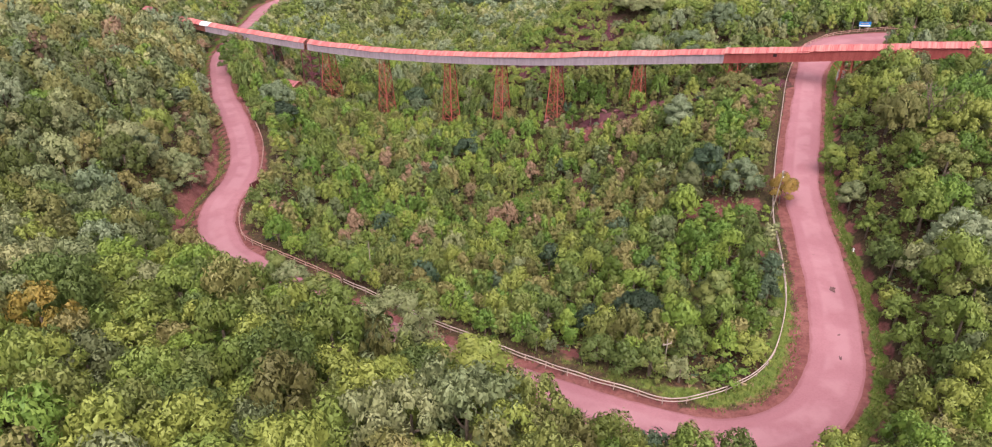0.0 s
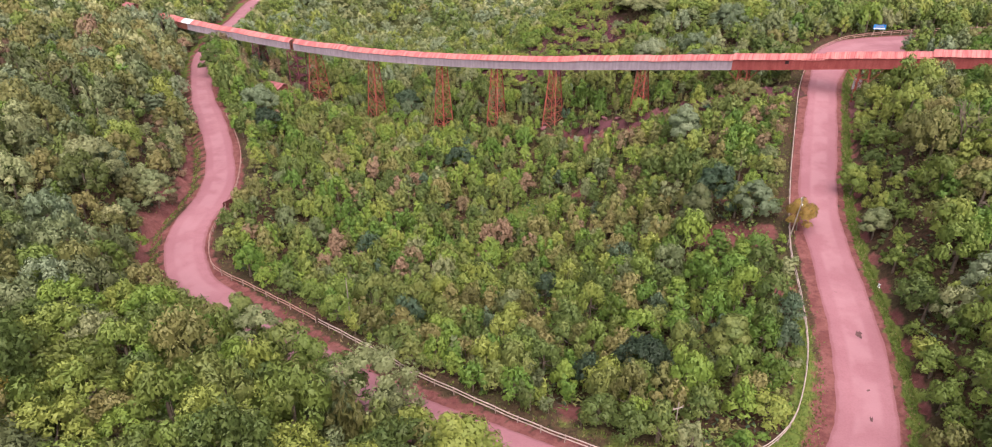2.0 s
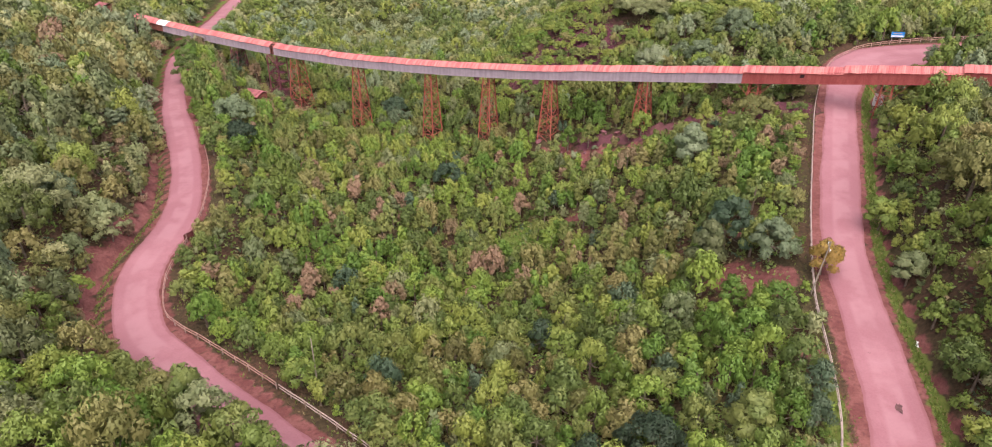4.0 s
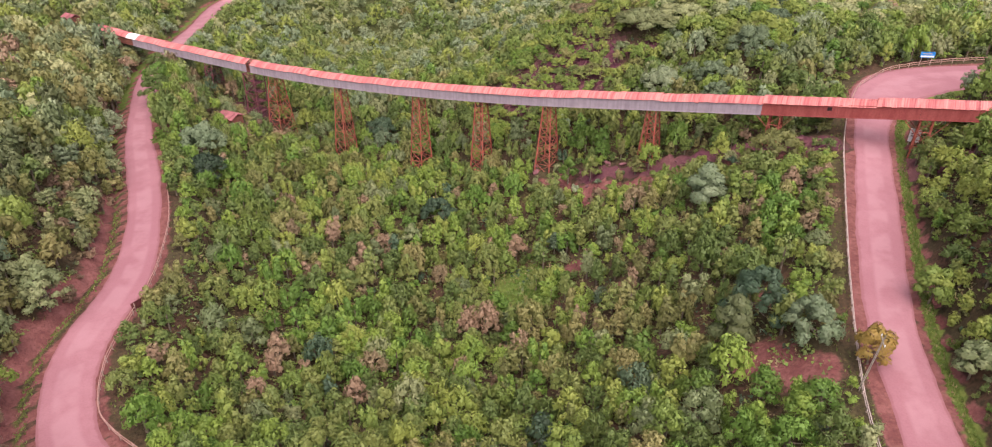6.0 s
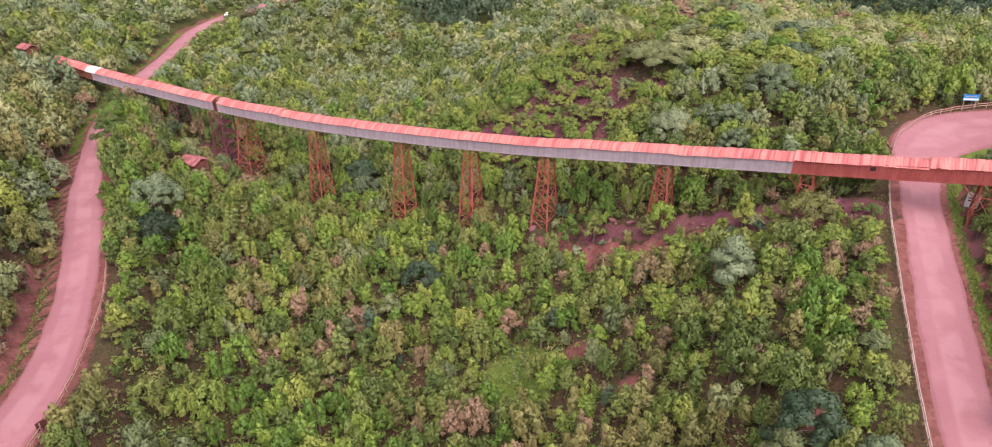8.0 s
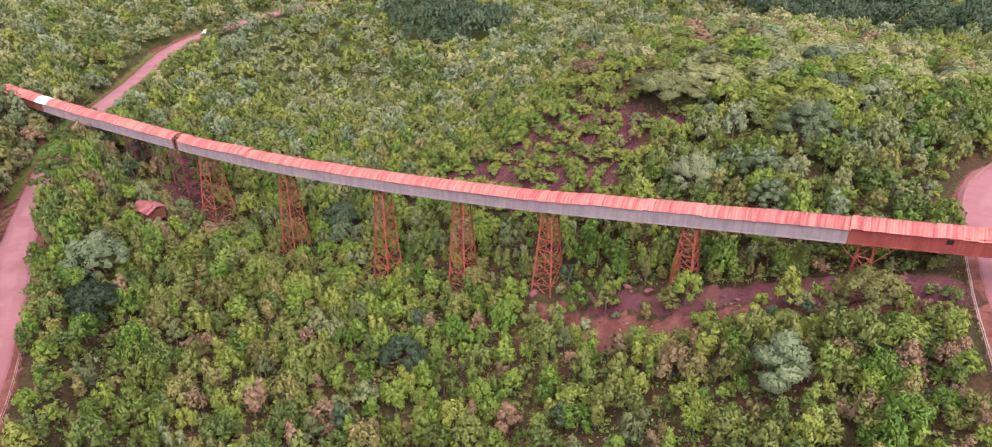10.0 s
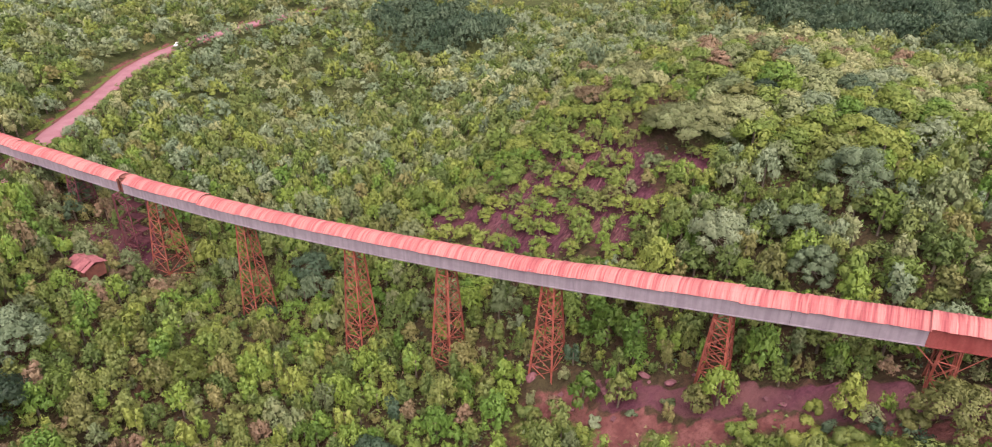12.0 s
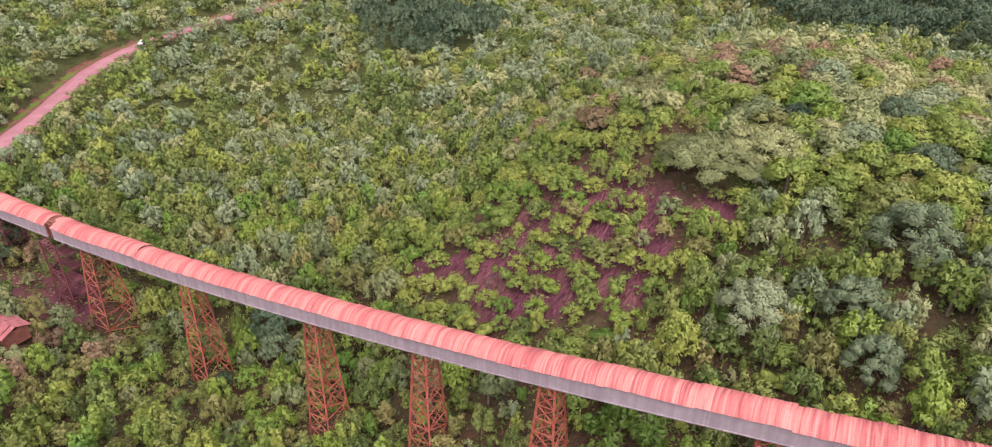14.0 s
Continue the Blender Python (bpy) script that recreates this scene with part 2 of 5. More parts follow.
M_ROCK = mottled("purple_red_rock", (0.16, 0.065, 0.075), (0.24, 0.105, 0.11), 1.2, 7.0, rough=0.9, bump=0.05, vary=0.25)
M_HUT = mottled("dusty_hut_roof", (0.25, 0.08, 0.085), (0.34, 0.125, 0.125), 1.0, 6.0, rough=0.8, vary=0.15)
M_GLASS = mottled("dark_window_glass", (0.02, 0.025, 0.03), (0.03, 0.035, 0.04), 1.0, rough=0.1, spec=0.6)
M_TYRE = mottled("tyre_rubber", (0.02, 0.02, 0.02), (0.03, 0.03, 0.03), 4.0, rough=0.9)


# ---- helpers for meshes ----
def raw_mesh(name, verts, faces, mats, index=None, normals=None):
    """A mesh from arrays of corners and equal-sided faces; normals: softened ones, one a corner."""
    me = bpy.data.meshes.new(name)
    verts = np.asarray(verts, dtype=np.float32).reshape(-1, 3)
    faces = np.asarray(faces, dtype=np.int32)
    k = faces.shape[1]
    me.vertices.add(len(verts))
    me.vertices.foreach_set("co", verts.ravel())
    me.loops.add(faces.size)
    me.loops.foreach_set("vertex_index", faces.ravel())
    me.polygons.add(len(faces))
    me.polygons.foreach_set("loop_start", np.arange(0, faces.size, k, dtype=np.int32))
    for m in mats:
        me.materials.append(m)
    if index is not None:
        me.polygons.foreach_set("material_index", np.asarray(index, dtype=np.int32))
    me.update(calc_edges=True)
    if normals is not None:
        me.attributes.new("custom_normal", "FLOAT_VECTOR", "POINT").data.foreach_set("vector", np.asarray(normals, dtype=np.float32).ravel())
    return me


def bm_mesh(name, bm, mats):
    me = bpy.data.meshes.new(name)
    bm.to_mesh(me)
    bm.free()
    for m in mats if isinstance(mats, (list, tuple)) else [mats]:
        me.materials.append(m)
    return me


def part(name, bm, material, parent, label=""):
    me = bm if isinstance(bm, bpy.types.Mesh) else bm_mesh(name, bm, material)
    ob = new(name, me)
    ob.parent = parent
    return tagged(ob, label)


def box(bm, x0, x1, y0, y1, z0, z1, bevel=0.0):
    r = bmesh.ops.create_cube(bm, size=1, matrix=Matrix.Translation(((x0 + x1) / 2, (y0 + y1) / 2, (z0 + z1) / 2)) @ Matrix.Diagonal((x1 - x0, y1 - y0, z1 - z0, 1)))
    if bevel:
        bmesh.ops.bevel(bm, geom=list({e for v in r["verts"] for e in v.link_edges}), offset=bevel, segments=1, affect="EDGES")
    return bm


def tube(bm, a, b, r0, r1, sides=6):
    a, b = Vector(a), Vector(b)
    q = (b - a).to_track_quat("Z", "Y").to_matrix().to_4x4()
    bmesh.ops.create_cone(bm, cap_ends=True, segments=sides, radius1=r0, radius2=r1, depth=(b - a).length, matrix=Matrix.Translation((a + b) / 2) @ q)
    return bm


def smooth_line(points, step):
    """A gliding curve through the points, in even steps."""
    p = np.array(points, dtype=float)
    p = np.vstack([2 * p[0] - p[1], p, 2 * p[-1] - p[-2]])
    out = []
    for i in range(1, len(p) - 2):
        a, b, c, d = p[i - 1:i + 3]
        for t in np.linspace(0, 1, 24, endpoint=False):
            out.append(0.5 * (2 * b + (c - a) * t + (2 * a - 5 * b + 4 * c - d) * t * t + (3 * b - a - 3 * c + d) * t ** 3))
    out = np.array(out + [p[-2]])
    s = np.concatenate([[0], np.cumsum(np.linalg.norm(np.diff(out[:, :2], axis=0), axis=1))])
    q = np.arange(0, s[-1], step)
    return np.stack([np.interp(q, s, out[:, k]) for k in range(out.shape[1])], axis=1)


# ---- the lie of the land ----
ROAD_LINE = [
    (140, 176, 28.8), (120, 174, 28.6), (100, 172.5, 28.3), (92, 172, 28.1), (84, 170.3, 27.9), (77.3, 166.6, 27.6), (72, 161.2, 27.3), (68.2, 154, 26.8),
    (65.2, 147.8, 26.2), (57.3, 128.1, 24.6), (51.1, 112.3, 23.8), (46.8, 100.2, 23.2), (43.9, 88, 22.6), (41.3, 76, 22),
    (38.9, 67.2, 21.4), (35.7, 59.6, 20.9), (30.7, 53.9, 20.8), (22.5, 50.6, 21.2), (13, 52.9, 21.7), (4.6, 56.8, 21.8),
]
ROAD_LINE += [
    (-9.1, 64.2, 21.2), (-23.2, 76.4, 19.5), (-33.8, 86, 18.5), (-38.9, 90.9, 17.9), (-42, 96, 17.6), (-44.4, 101.8, 17.2),
    (-46.1, 108.5, 16.8), (-46.4, 116.1, 16.2), (-47.4, 125, 15.6), (-50.6, 135.5, 14.9), (-55.4, 148, 14), (-62, 163, 13),
    (-70.5, 181.4, 11.8), (-79, 204.2, 10.5), (-86, 226, 9.5), (-90, 253, 8.7), (-94, 283, 6.5), (-97, 303, 5.2),
    (-99.5, 324, 3.9), (-96.7, 346, 2.9), (-84, 376, 2.3), (-60, 410, 2),
]
RAIL_LINE = [
    (128, 183), (112, 181.8), (98, 180.3), (89.1, 178.8), (84.9, 177.5), (80.4, 175.4), (75.6, 171.6), (71.7, 167.8), (68.3, 162.7), (64.8, 156.5), (61.1, 148.8),
    (58.2, 142), (53, 128.6), (46.8, 112.6), (42.6, 101), (39.5, 91.5), (37.6, 83), (35.2, 73.6), (32.1, 66.3), (29.2, 61.8), (25.1, 58.4),
    (20.6, 56), (16.9, 55.2), (13.7, 56.5), (9.4, 58.2), (3.6, 61.5), (-6.1, 68), (-10.9, 72.2), (-20.2, 80.3), (-29.7, 88.1), (-35.5, 92.6),
    (-38.6, 96.5), (-41.2, 103.8), (-42.3, 111.6), (-43, 119), (-44.6, 127.5), (-48, 139.8), (-53.6, 153.5), (-59.8, 166.5),
]
ROAD = smooth_line(ROAD_LINE, 1.0)
ROAD_DIR = np.gradient(ROAD[:, :2], axis=0)
ROAD_DIR /= np.linalg.norm(ROAD_DIR, axis=1)[:, None]
# heights of the land every 40 m, from (-180, 20) eastward, row by row to the north
HEIGHTS = np.array([
    60.1, 53.1, 47.5, 44.2, 39.3, 26.7, 23.9, 33.5, 47, 61.1,
    55.9, 48.8, 40.1, 30.4, 23.5, 17.9, 25.6, 36.9, 45.5, 53.5,
    50.4, 44.7, 36.5, 22.9, 7.4, 13.6, 31.6, 38.6, 41.9, 45.1,
    43.8, 39.1, 32.7, 20.1, -0.9, 4.6, 27.4, 33.5, 35, 36.1,
    38.1, 31.3, 21.9, 8.2, -5.2, 9.7, 26.4, 27.4, 27.2, 27.3,
    32.1, 23.8, 13.6, 3.2, -1.3, 21.9, 32.8, 26, 21.9, 19.8,
    25.1, 18.7, 10.8, 0.2, -5.1, 10, 22.8, 21.7, 18.1, 14.6,
    17.8, 14.1, 6.8, -7.2, -13.5, -3.3, 9.2, 14.7, 13.4, 10.3,
    11.3, 9, 3.4, -6.9, -13.6, -10.5, -3.5, 2.4, 4.8, 5.6,
    4.3, 4.3, 4.3, 3.4, -6.6, -13.7, -14.7, -11.1, -5.6, 0.3,
]).reshape(10, 10)
# hollows and knolls: x, y, height, reach
KNOLLS = [
    (4, 128, -4.9, 12), (3, 244, -5.0, 12), (35, 226, 3.2, 12), (-38, 311, -4.1, 12), (-26, 203, -3.3, 12), (36, 138, 2.0, 12),
    (7, 152, -2.7, 12), (-47, 208, -4.0, 9), (-13, 190, -2.6, 10), (1, 182, -1.4, 8), (-16, 109, -2.3, 12), (62, 97, 2.5, 12), (12, 105, -3.2, 12), (29, 101, 1.5, 12),
    (21, 241, 3.0, 12), (-61, 86, -2.1, 12), (28, 170, -1.2, 12), (-2, 40, 2.5, 10), (98, 249, -1.8, 12), (61, 256, 3.2, 13), (38, 243, 2.0, 11), (42, 285, 5.5, 15), (87, 289, 4.5, 15), (7, 307, 7.0, 20), (22, 368, 6.0, 30), (131, 294, -4.0, 16), (-58, 201.5, 2.0, 6),
]
# the conveyor's line: it crosses the valley from CONV_0 along CONV_DIR; CONV_OUT points north, away from the bend
CONV_0 = np.array((48.6, 153.5))
CONV_DIR = np.array((-0.8637, 0.504))
CONV_OUT = np.array((0.504, 0.8637))


def cubic(t):
    t = np.abs(t)
    return np.where(t < 1, 2 / 3 - t * t + t ** 3 / 2, np.where(t < 2, (2 - t) ** 3 / 6, 0))


def smoothstep(a, b, x):
    t = np.clip((x - a) / (b - a), 0, 1)
    return t * t * (3 - 2 * t)


def ripple(x, y):
    """Small unevenness of the ground, in metres."""
    return (0.35 * np.sin(0.31 * x + 1.3 * np.sin(0.17 * y)) * np.sin(0.27 * y + 0.9 * np.sin(0.23 * x))
            + 0.14 * np.sin(0.9 * x + 0.7 * y) * np.sin(0.8 * y - 0.5 * x))


# the loop in the east opens into a wide apron
APRON = np.clip((ROAD[:, 0] - 66) / 14, 0, 1) * np.clip((ROAD[:, 1] - 150) / 12, 0, 1)


def road_near(x, y):
    """Distance to the road's middle, signed (plus: on the hill side), its height, and how far along it."""
    x, y = np.ravel(x), np.ravel(y)
    dist, side, z, along = (np.empty(len(x)) for _ in range(4))
    for i in range(0, len(x), 4000):
        dx = x[i:i + 4000, None] - ROAD[None, :, 0]
        dy = y[i:i + 4000, None] - ROAD[None, :, 1]
        k = (dx * dx + dy * dy).argmin(axis=1)
        r = np.arange(len(k))
        dist[i:i + 4000] = np.maximum(np.hypot(dx[r, k], dy[r, k]) - 2.8 * APRON[k], 0)
        side[i:i + 4000] = ROAD_DIR[k, 0] * dy[r, k] - ROAD_DIR[k, 1] * dx[r, k]
        z[i:i + 4000] = ROAD[k, 2]
        along[i:i + 4000] = k
    return dist, np.where(side > 0, 1.0, -1.0), z, along


def land(x, y, detail=True):
    """Height of the ground at arrays x, y."""
    x, y = np.asarray(x, dtype=float).ravel(), np.asarray(y, dtype=float).ravel()
    u = np.clip((x + 180) / 40, 0, 9)[:, None] - np.arange(-1, 11)
    v = np.clip((y - 20) / 40, 0, 9)[:, None] - np.arange(-1, 11)
    bu, bv = cubic(u), cubic(v)
    bu[:, 1] += bu[:, 0]
    bu[:, -2] += bu[:, -1]
    bv[:, 1] += bv[:, 0]
    bv[:, -2] += bv[:, -1]
    z = np.einsum("ni,ij,nj->n", bv[:, 1:-1], HEIGHTS, bu[:, 1:-1])
    for a, b, h, s in KNOLLS:
        z += h * np.exp(-((x - a) ** 2 + (y - b) ** 2) / (2 * s * s))
    if detail:
        z += ripple(x, y)
    # rills down the red face of the hill
    face = np.exp(-((x - 20) / 20) ** 2 - ((y - 212) / 20) ** 2)
    z += face * (0.55 * np.sin(1.0 * x - 0.75 * y + 1.8 * np.sin(0.23 * y + 0.2 * x)) + 0.3 * np.sin(2.0 * x - 1.6 * y + 1.2 * np.sin(0.4 * x)))
    # the bench of dumped earth in front of the trestles
    s = (x - CONV_0[0]) * CONV_DIR[0] + (y - CONV_0[1]) * CONV_DIR[1]
    o = (x - CONV_0[0]) * CONV_OUT[0] + (y - CONV_0[1]) * CONV_OUT[1]
    bench = smoothstep(52, 40, s) * smoothstep(-14, -6, s) * np.exp(-((o + 1.5) / 4.0) ** 2)
    z += bench * (0.8 + 0.35 * np.sin(0.8 * s) + 0.3 * np.sin(2.1 * s + 1))
    ridge = smoothstep(24, 14, s) * smoothstep(-16, -8, s) * np.exp(-((o - 0.2) / 1.3) ** 2)
    z += ridge * (0.75 + 0.5 * np.sin(0.9 * s + 1.0) + 0.35 * np.sin(2.3 * s))
    d, side, rz, along = road_near(x, y)
    # the road's shelf, with a ditch and a cut bank on its hill side
    hill_side = side > 0
    bend = np.exp(-((x - 28) / 16) ** 2 - ((y - 64) / 14) ** 2)
    w = np.where(hill_side, smoothstep(10.5, 5.8, d), smoothstep(11.5, 6.4 + 1.2 * bend, d))
    z = z * (1 - w) + (rz - 0.07) * w
    z -= np.where(hill_side, 1.1, 0.0) * np.exp(-((d - 5.3) / 0.6) ** 2)
    z += np.where(hill_side, 0.6, 0.0) * np.exp(-((d - 6.8) / 1.0) ** 2)
    return z


def land_at(x, y):
    return float(land([x], [y])[0])


def gallery_s(x, y):
    return (x - CONV_0[0]) * CONV_DIR[0] + (y - CONV_0[1]) * CONV_DIR[1], (x - CONV_0[0]) * CONV_OUT[0] + (y - CONV_0[1]) * CONV_OUT[1]


def build_ground():
    near_x = np.arange(-125, 125.1, 1.25)
    near_y = np.arange(24, 300.1, 1.2)
    gx = np.concatenate([[-3000, -1500, -800, -500, -380], np.arange(-300, -125, 6), near_x, np.arange(131, 301, 6), [380, 500, 800, 1500, 3000]])
    gy = np.concatenate([[-3000, -1200, -500, -200, -80, -40, -10, 5, 15], near_y, np.arange(305, 480, 5), [500, 540, 600, 800, 1500, 3000]])
    X, Y = np.meshgrid(gx, gy)
    x, y = X.ravel(), Y.ravel()
    z = land(x, y)
    nx, ny = len(gx), len(gy)
    k = np.arange(nx * ny).reshape(ny, nx)
    f = np.stack([k[:-1, :-1], k[:-1, 1:], k[1:, 1:], k[1:, :-1]], axis=-1).reshape(-1, 4)
    me = raw_mesh("ground", np.stack([x, y, z], axis=1), f, [M_GROUND])
    d, side, rz, along = road_near(x, y)
    s, o = gallery_s(x, y)
    hillside = side > 0
    # red earth: shoulders, the ditch, the cut bank, bare spots
    bend = np.exp(-((x - 30) / 18) ** 2 - ((y - 64) / 18) ** 2)
    earth = np.where(hillside, np.exp(-((d - 3.0) / 0.65) ** 2), np.exp(-((d - 3.1) / 1.0) ** 2))
    earth = np.maximum(earth, np.where(hillside, 0.0, 0.62 * bend * smoothstep(2.6, 3.2, d) * smoothstep(6.4, 4.6, d)))
    earth = np.maximum(earth, np.where(hillside, np.exp(-((d - 5.45) / 0.4) ** 2), 0.0))
    west = (x < -30) & (y > 84) & (y < 200)
    earth = np.maximum(earth, np.where(hillside & west, np.exp(-((d - 5.4) / 0.75) ** 2), 0.0))
    for a, b, r in BARE:
        earth = np.maximum(earth, 0.95 * np.exp(-((x - a) ** 2 + (y - b) ** 2) / (r * r)))
    earth = np.maximum(earth, np.where(hillside & (x < -40) & (y > 92) & (y < 150), 0.7 * np.exp(-((d - 6.4) / 1.4) ** 2), 0.0))
    turf = np.where(hillside, smoothstep(3.1, 3.8, d) * smoothstep(5.3, 4.9, d) * np.where(west, 0.5, 1.0), 0)
    turf = np.maximum(turf, np.where(hillside, 0, (0.3 + 0.55 * bend) * smoothstep(3.9, 4.8, d) * smoothstep(7.6, 6.6, d)))
    turf = np.maximum(turf, 0.9 * np.exp(-((x - 9) / 7) ** 2 - ((y - 139) / 9) ** 2))
    dump = smoothstep(36, 26, s) * smoothstep(-20, -8, s) * np.exp(-((o + 1.6) / (2.2 + 0.7 * np.sin(0.45 * s))) ** 4)
    earth = np.maximum(earth, 0.6 * smoothstep(46, 36, s) * smoothstep(-20, -8, s) * np.exp(-((o + 4.0) / 2.6) ** 4))
    turf = np.maximum(turf, 0.8 * smoothstep(46, 36, s) * smoothstep(-20, -8, s) * np.exp(-((o + 7.5) / 2.2) ** 2))
    dump = np.maximum(dump, 0.75 * np.exp(-((x - 21) / 20) ** 2 - ((y - 209) / 19) ** 2))
    for a, b, r in FACE_BARE:
        dump = np.maximum(dump, 1.1 * np.exp(-((x - a) ** 2 + (y - b) ** 2) / (1.3 * r * r)))
    dump = np.maximum(dump, 0.9 * np.exp(-((s - 124) / 10) ** 2 - ((o + 3) / 9) ** 2))
    dump = np.maximum(dump, smoothstep(-20, -25, s) * smoothstep(-36, -30, s) * np.exp(-((o + 3) / 5) ** 4))
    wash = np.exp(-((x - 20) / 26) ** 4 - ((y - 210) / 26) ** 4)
    herb = np.clip(smoothstep(236, 256, y) + 0.6 * smoothstep(4, 10, o) * smoothstep(210, 235, y) * (wash < 0.4) + np.exp(-((x - 66) / 50) ** 6 - ((y - 240) / 42) ** 6) * (wash < 0.5), 0, 1) * smoothstep(5, 7, d)
    herb = np.maximum(herb, np.clip(np.maximum((np.abs(x) - 22 - 0.56 * np.maximum(y, 0)) / 8, (32 - y) / 8), 0, 0.8) * smoothstep(5, 7, d))
    for name, value in (("earth", earth * (dump < 0.4)), ("turf", turf), ("dump", dump), ("wash", wash), ("herb", herb)):
        me.attributes.new(name, "FLOAT", "POINT").data.foreach_set("value", np.clip(value, 0, 1).astype(np.float32))
    me.polygons.foreach_set("use_smooth", np.ones(len(f), dtype=bool))
    return tagged(new("ground", me), "wooded valley ground of red earth and leaf litter", "ground", kind="structure")


# washed-out spots on the red face of the knoll, and other bare red spots: x, y, reach
FACE_BARE = [(9.7, 209, 3.6), (8.0, 204, 3.6), (11.5, 200, 3.4), (4, 213, 3.0), (25.3, 212, 3.6), (33, 208, 3.6), (40, 205, 3.6), (26.5, 195.5, 3.6), (19.5, 197.5, 3.0),
             (22, 202, 2.6), (16.5, 224, 2.4), (10, 219, 2.4), (31, 200, 2.4), (-1, 217, 2.6)]
BARE = [(33, 101, 4.0), (36.5, 96.5, 3.5), (37, 112, 2.0), (36, 84, 2.0), (22, 161, 3.6), (30, 156.5, 3.6), (16, 168, 3), (17, 140, 2.5), (22, 128, 2),
        (56, 90, 1.5), (53, 76, 1.5), (-54, 119, 2.5), (-53.5, 110, 1.5), (-3, 63, 2.5), (9, 64, 2.5), (2, 212, 3), (97, 225, 6), (-51, 103, 1.6), (-46, 86, 1.6)]
ground = build_ground()


def build_road():
    """The road: a cambered strip with crumbling edges."""
    n = len(ROAD)
    across = np.array([-2.8, -2.5, -1.8, -0.7, 0.7, 1.8, 2.5, 2.8])
    lift = np.array([-0.12, 0.015, 0.05, 0.075, 0.075, 0.05, 0.015, -0.12])
    i = np.arange(n)
    wob = 0.16 * np.sin(0.13 * i) + 0.07 * np.sin(0.53 * i + 2) + 0.03 * np.sin(2.3 * i)
    wob2 = 0.16 * np.sin(0.11 * i + 1) + 0.07 * np.sin(0.47 * i + 4) + 0.03 * np.sin(2.6 * i)
    normal = np.stack([-ROAD_DIR[:, 1], ROAD_DIR[:, 0]], axis=1)
    turn = np.abs(np.gradient(np.unwrap(np.arctan2(ROAD_DIR[:, 1], ROAD_DIR[:, 0]))))
    turn = np.convolve(turn, np.ones(15) / 15, mode="same")
    wide = 1 + np.clip(turn * 2.2, 0, 0.12)
    verts = np.empty((n, len(across), 3))
    for k, a in enumerate(across):
        w = wob if a > 0 else wob2
        off = a * wide * (1 + 1.2 * APRON) + np.where(abs(a) > 2.3, w, 0) * np.sign(a)
        verts[:, k, :2] = ROAD[:, :2] + normal * off[:, None]
        verts[:, k, 2] = ROAD[:, 2] + lift[k]
    m = len(across)
    g = np.arange(n * m).reshape(n, m)
    f = np.stack([g[:-1, 1:], g[:-1, :-1], g[1:, :-1], g[1:, 1:]], axis=-1).reshape(-1, 4)
    me = raw_mesh("road", verts.reshape(-1, 3), f[:, ::-1], [M_ROAD])
    me.attributes.new("across", "FLOAT", "POINT").data.foreach_set("value", np.tile(np.abs(across) / 2.8, n).astype(np.float32))
    me.polygons.foreach_set("use_smooth", np.ones(len(f), dtype=bool))
    return tagged(new("road", me), "winding narrow asphalt road coated in pink ore dust", "road", kind="structure")


road = build_road()


# ---- the conveyor gallery ----
EAVE_S = [-80, -46.7, -30, -19, -13, 0, 19, 40, 54.5, 70.5, 94, 110, 123, 147, 164, 185]
EAVE_Z = [42.8, 37.5, 34.8, 33.0, 31.9, 29.8, 26.8, 23.4, 21.4, 19.5, 17.3, 16.5, 16.1, 16.0, 16.1, 17.0]
GALLERY_WIDTH, WALL_HEIGHT = 2.9, 2.0


def eave(s):
    return float(np.interp(s, EAVE_S, EAVE_Z)) if np.isscalar(s) else np.interp(s, EAVE_S, EAVE_Z)


def eave_soft(s):
    return sum(eave(s + k) for k in (-7, -3.5, 0, 3.5, 7)) / 5


def at_gallery(s, out, z=0.0):
    p = CONV_0 + CONV_DIR * s + CONV_OUT * out
    return Vector((p[0], p[1], z))


def gallery_pose(s, out, z, slope=0.0):
    """A pose whose x runs along the gallery to the west, y towards the south face's outside."""
    x = Vector((CONV_DIR[0], CONV_DIR[1], slope)).normalized()
    y = Vector((-CONV_OUT[0], -CONV_OUT[1], 0))
    zz = x.cross(y)
    m = Matrix((x, y, zz)).transposed().to_4x4()
    return Matrix.Translation(at_gallery(s, out, z)) @ m


def slab(bm, s0, s1, out0, out1, top, bottom, steps):
    """A wall or deck that follows the gallery's sagging line; top and bottom are heights over the eave line."""
    prev = None
    for s in np.linspace(s0, s1, steps + 1):
        z = eave_soft(s)
        ring = [bm.verts.new(at_gallery(s, o, z + h)) for o, h in ((out0, bottom), (out1, bottom), (out1, top), (out0, top))]
        if prev:
            for i in range(4):
                bm.faces.new((prev[i], prev[(i + 1) % 4], ring[(i + 1) % 4], ring[i]))
        else:
            bm.faces.new(ring[::-1])
        prev = ring
    bm.faces.new(prev)
    bmesh.ops.recalc_face_normals(bm, faces=bm.faces)
    return bm


def roof_profile():
    """The cover's cross section, from the north eave over the crown to the south eave: across, height."""
    return [(1.72, -0.12), (1.45, 0.14), (0.95, 0.44), (0.4, 0.62), (-0.2, 0.66), (-0.75, 0.50), (-1.3, 0.13), (-1.68, -0.18)]


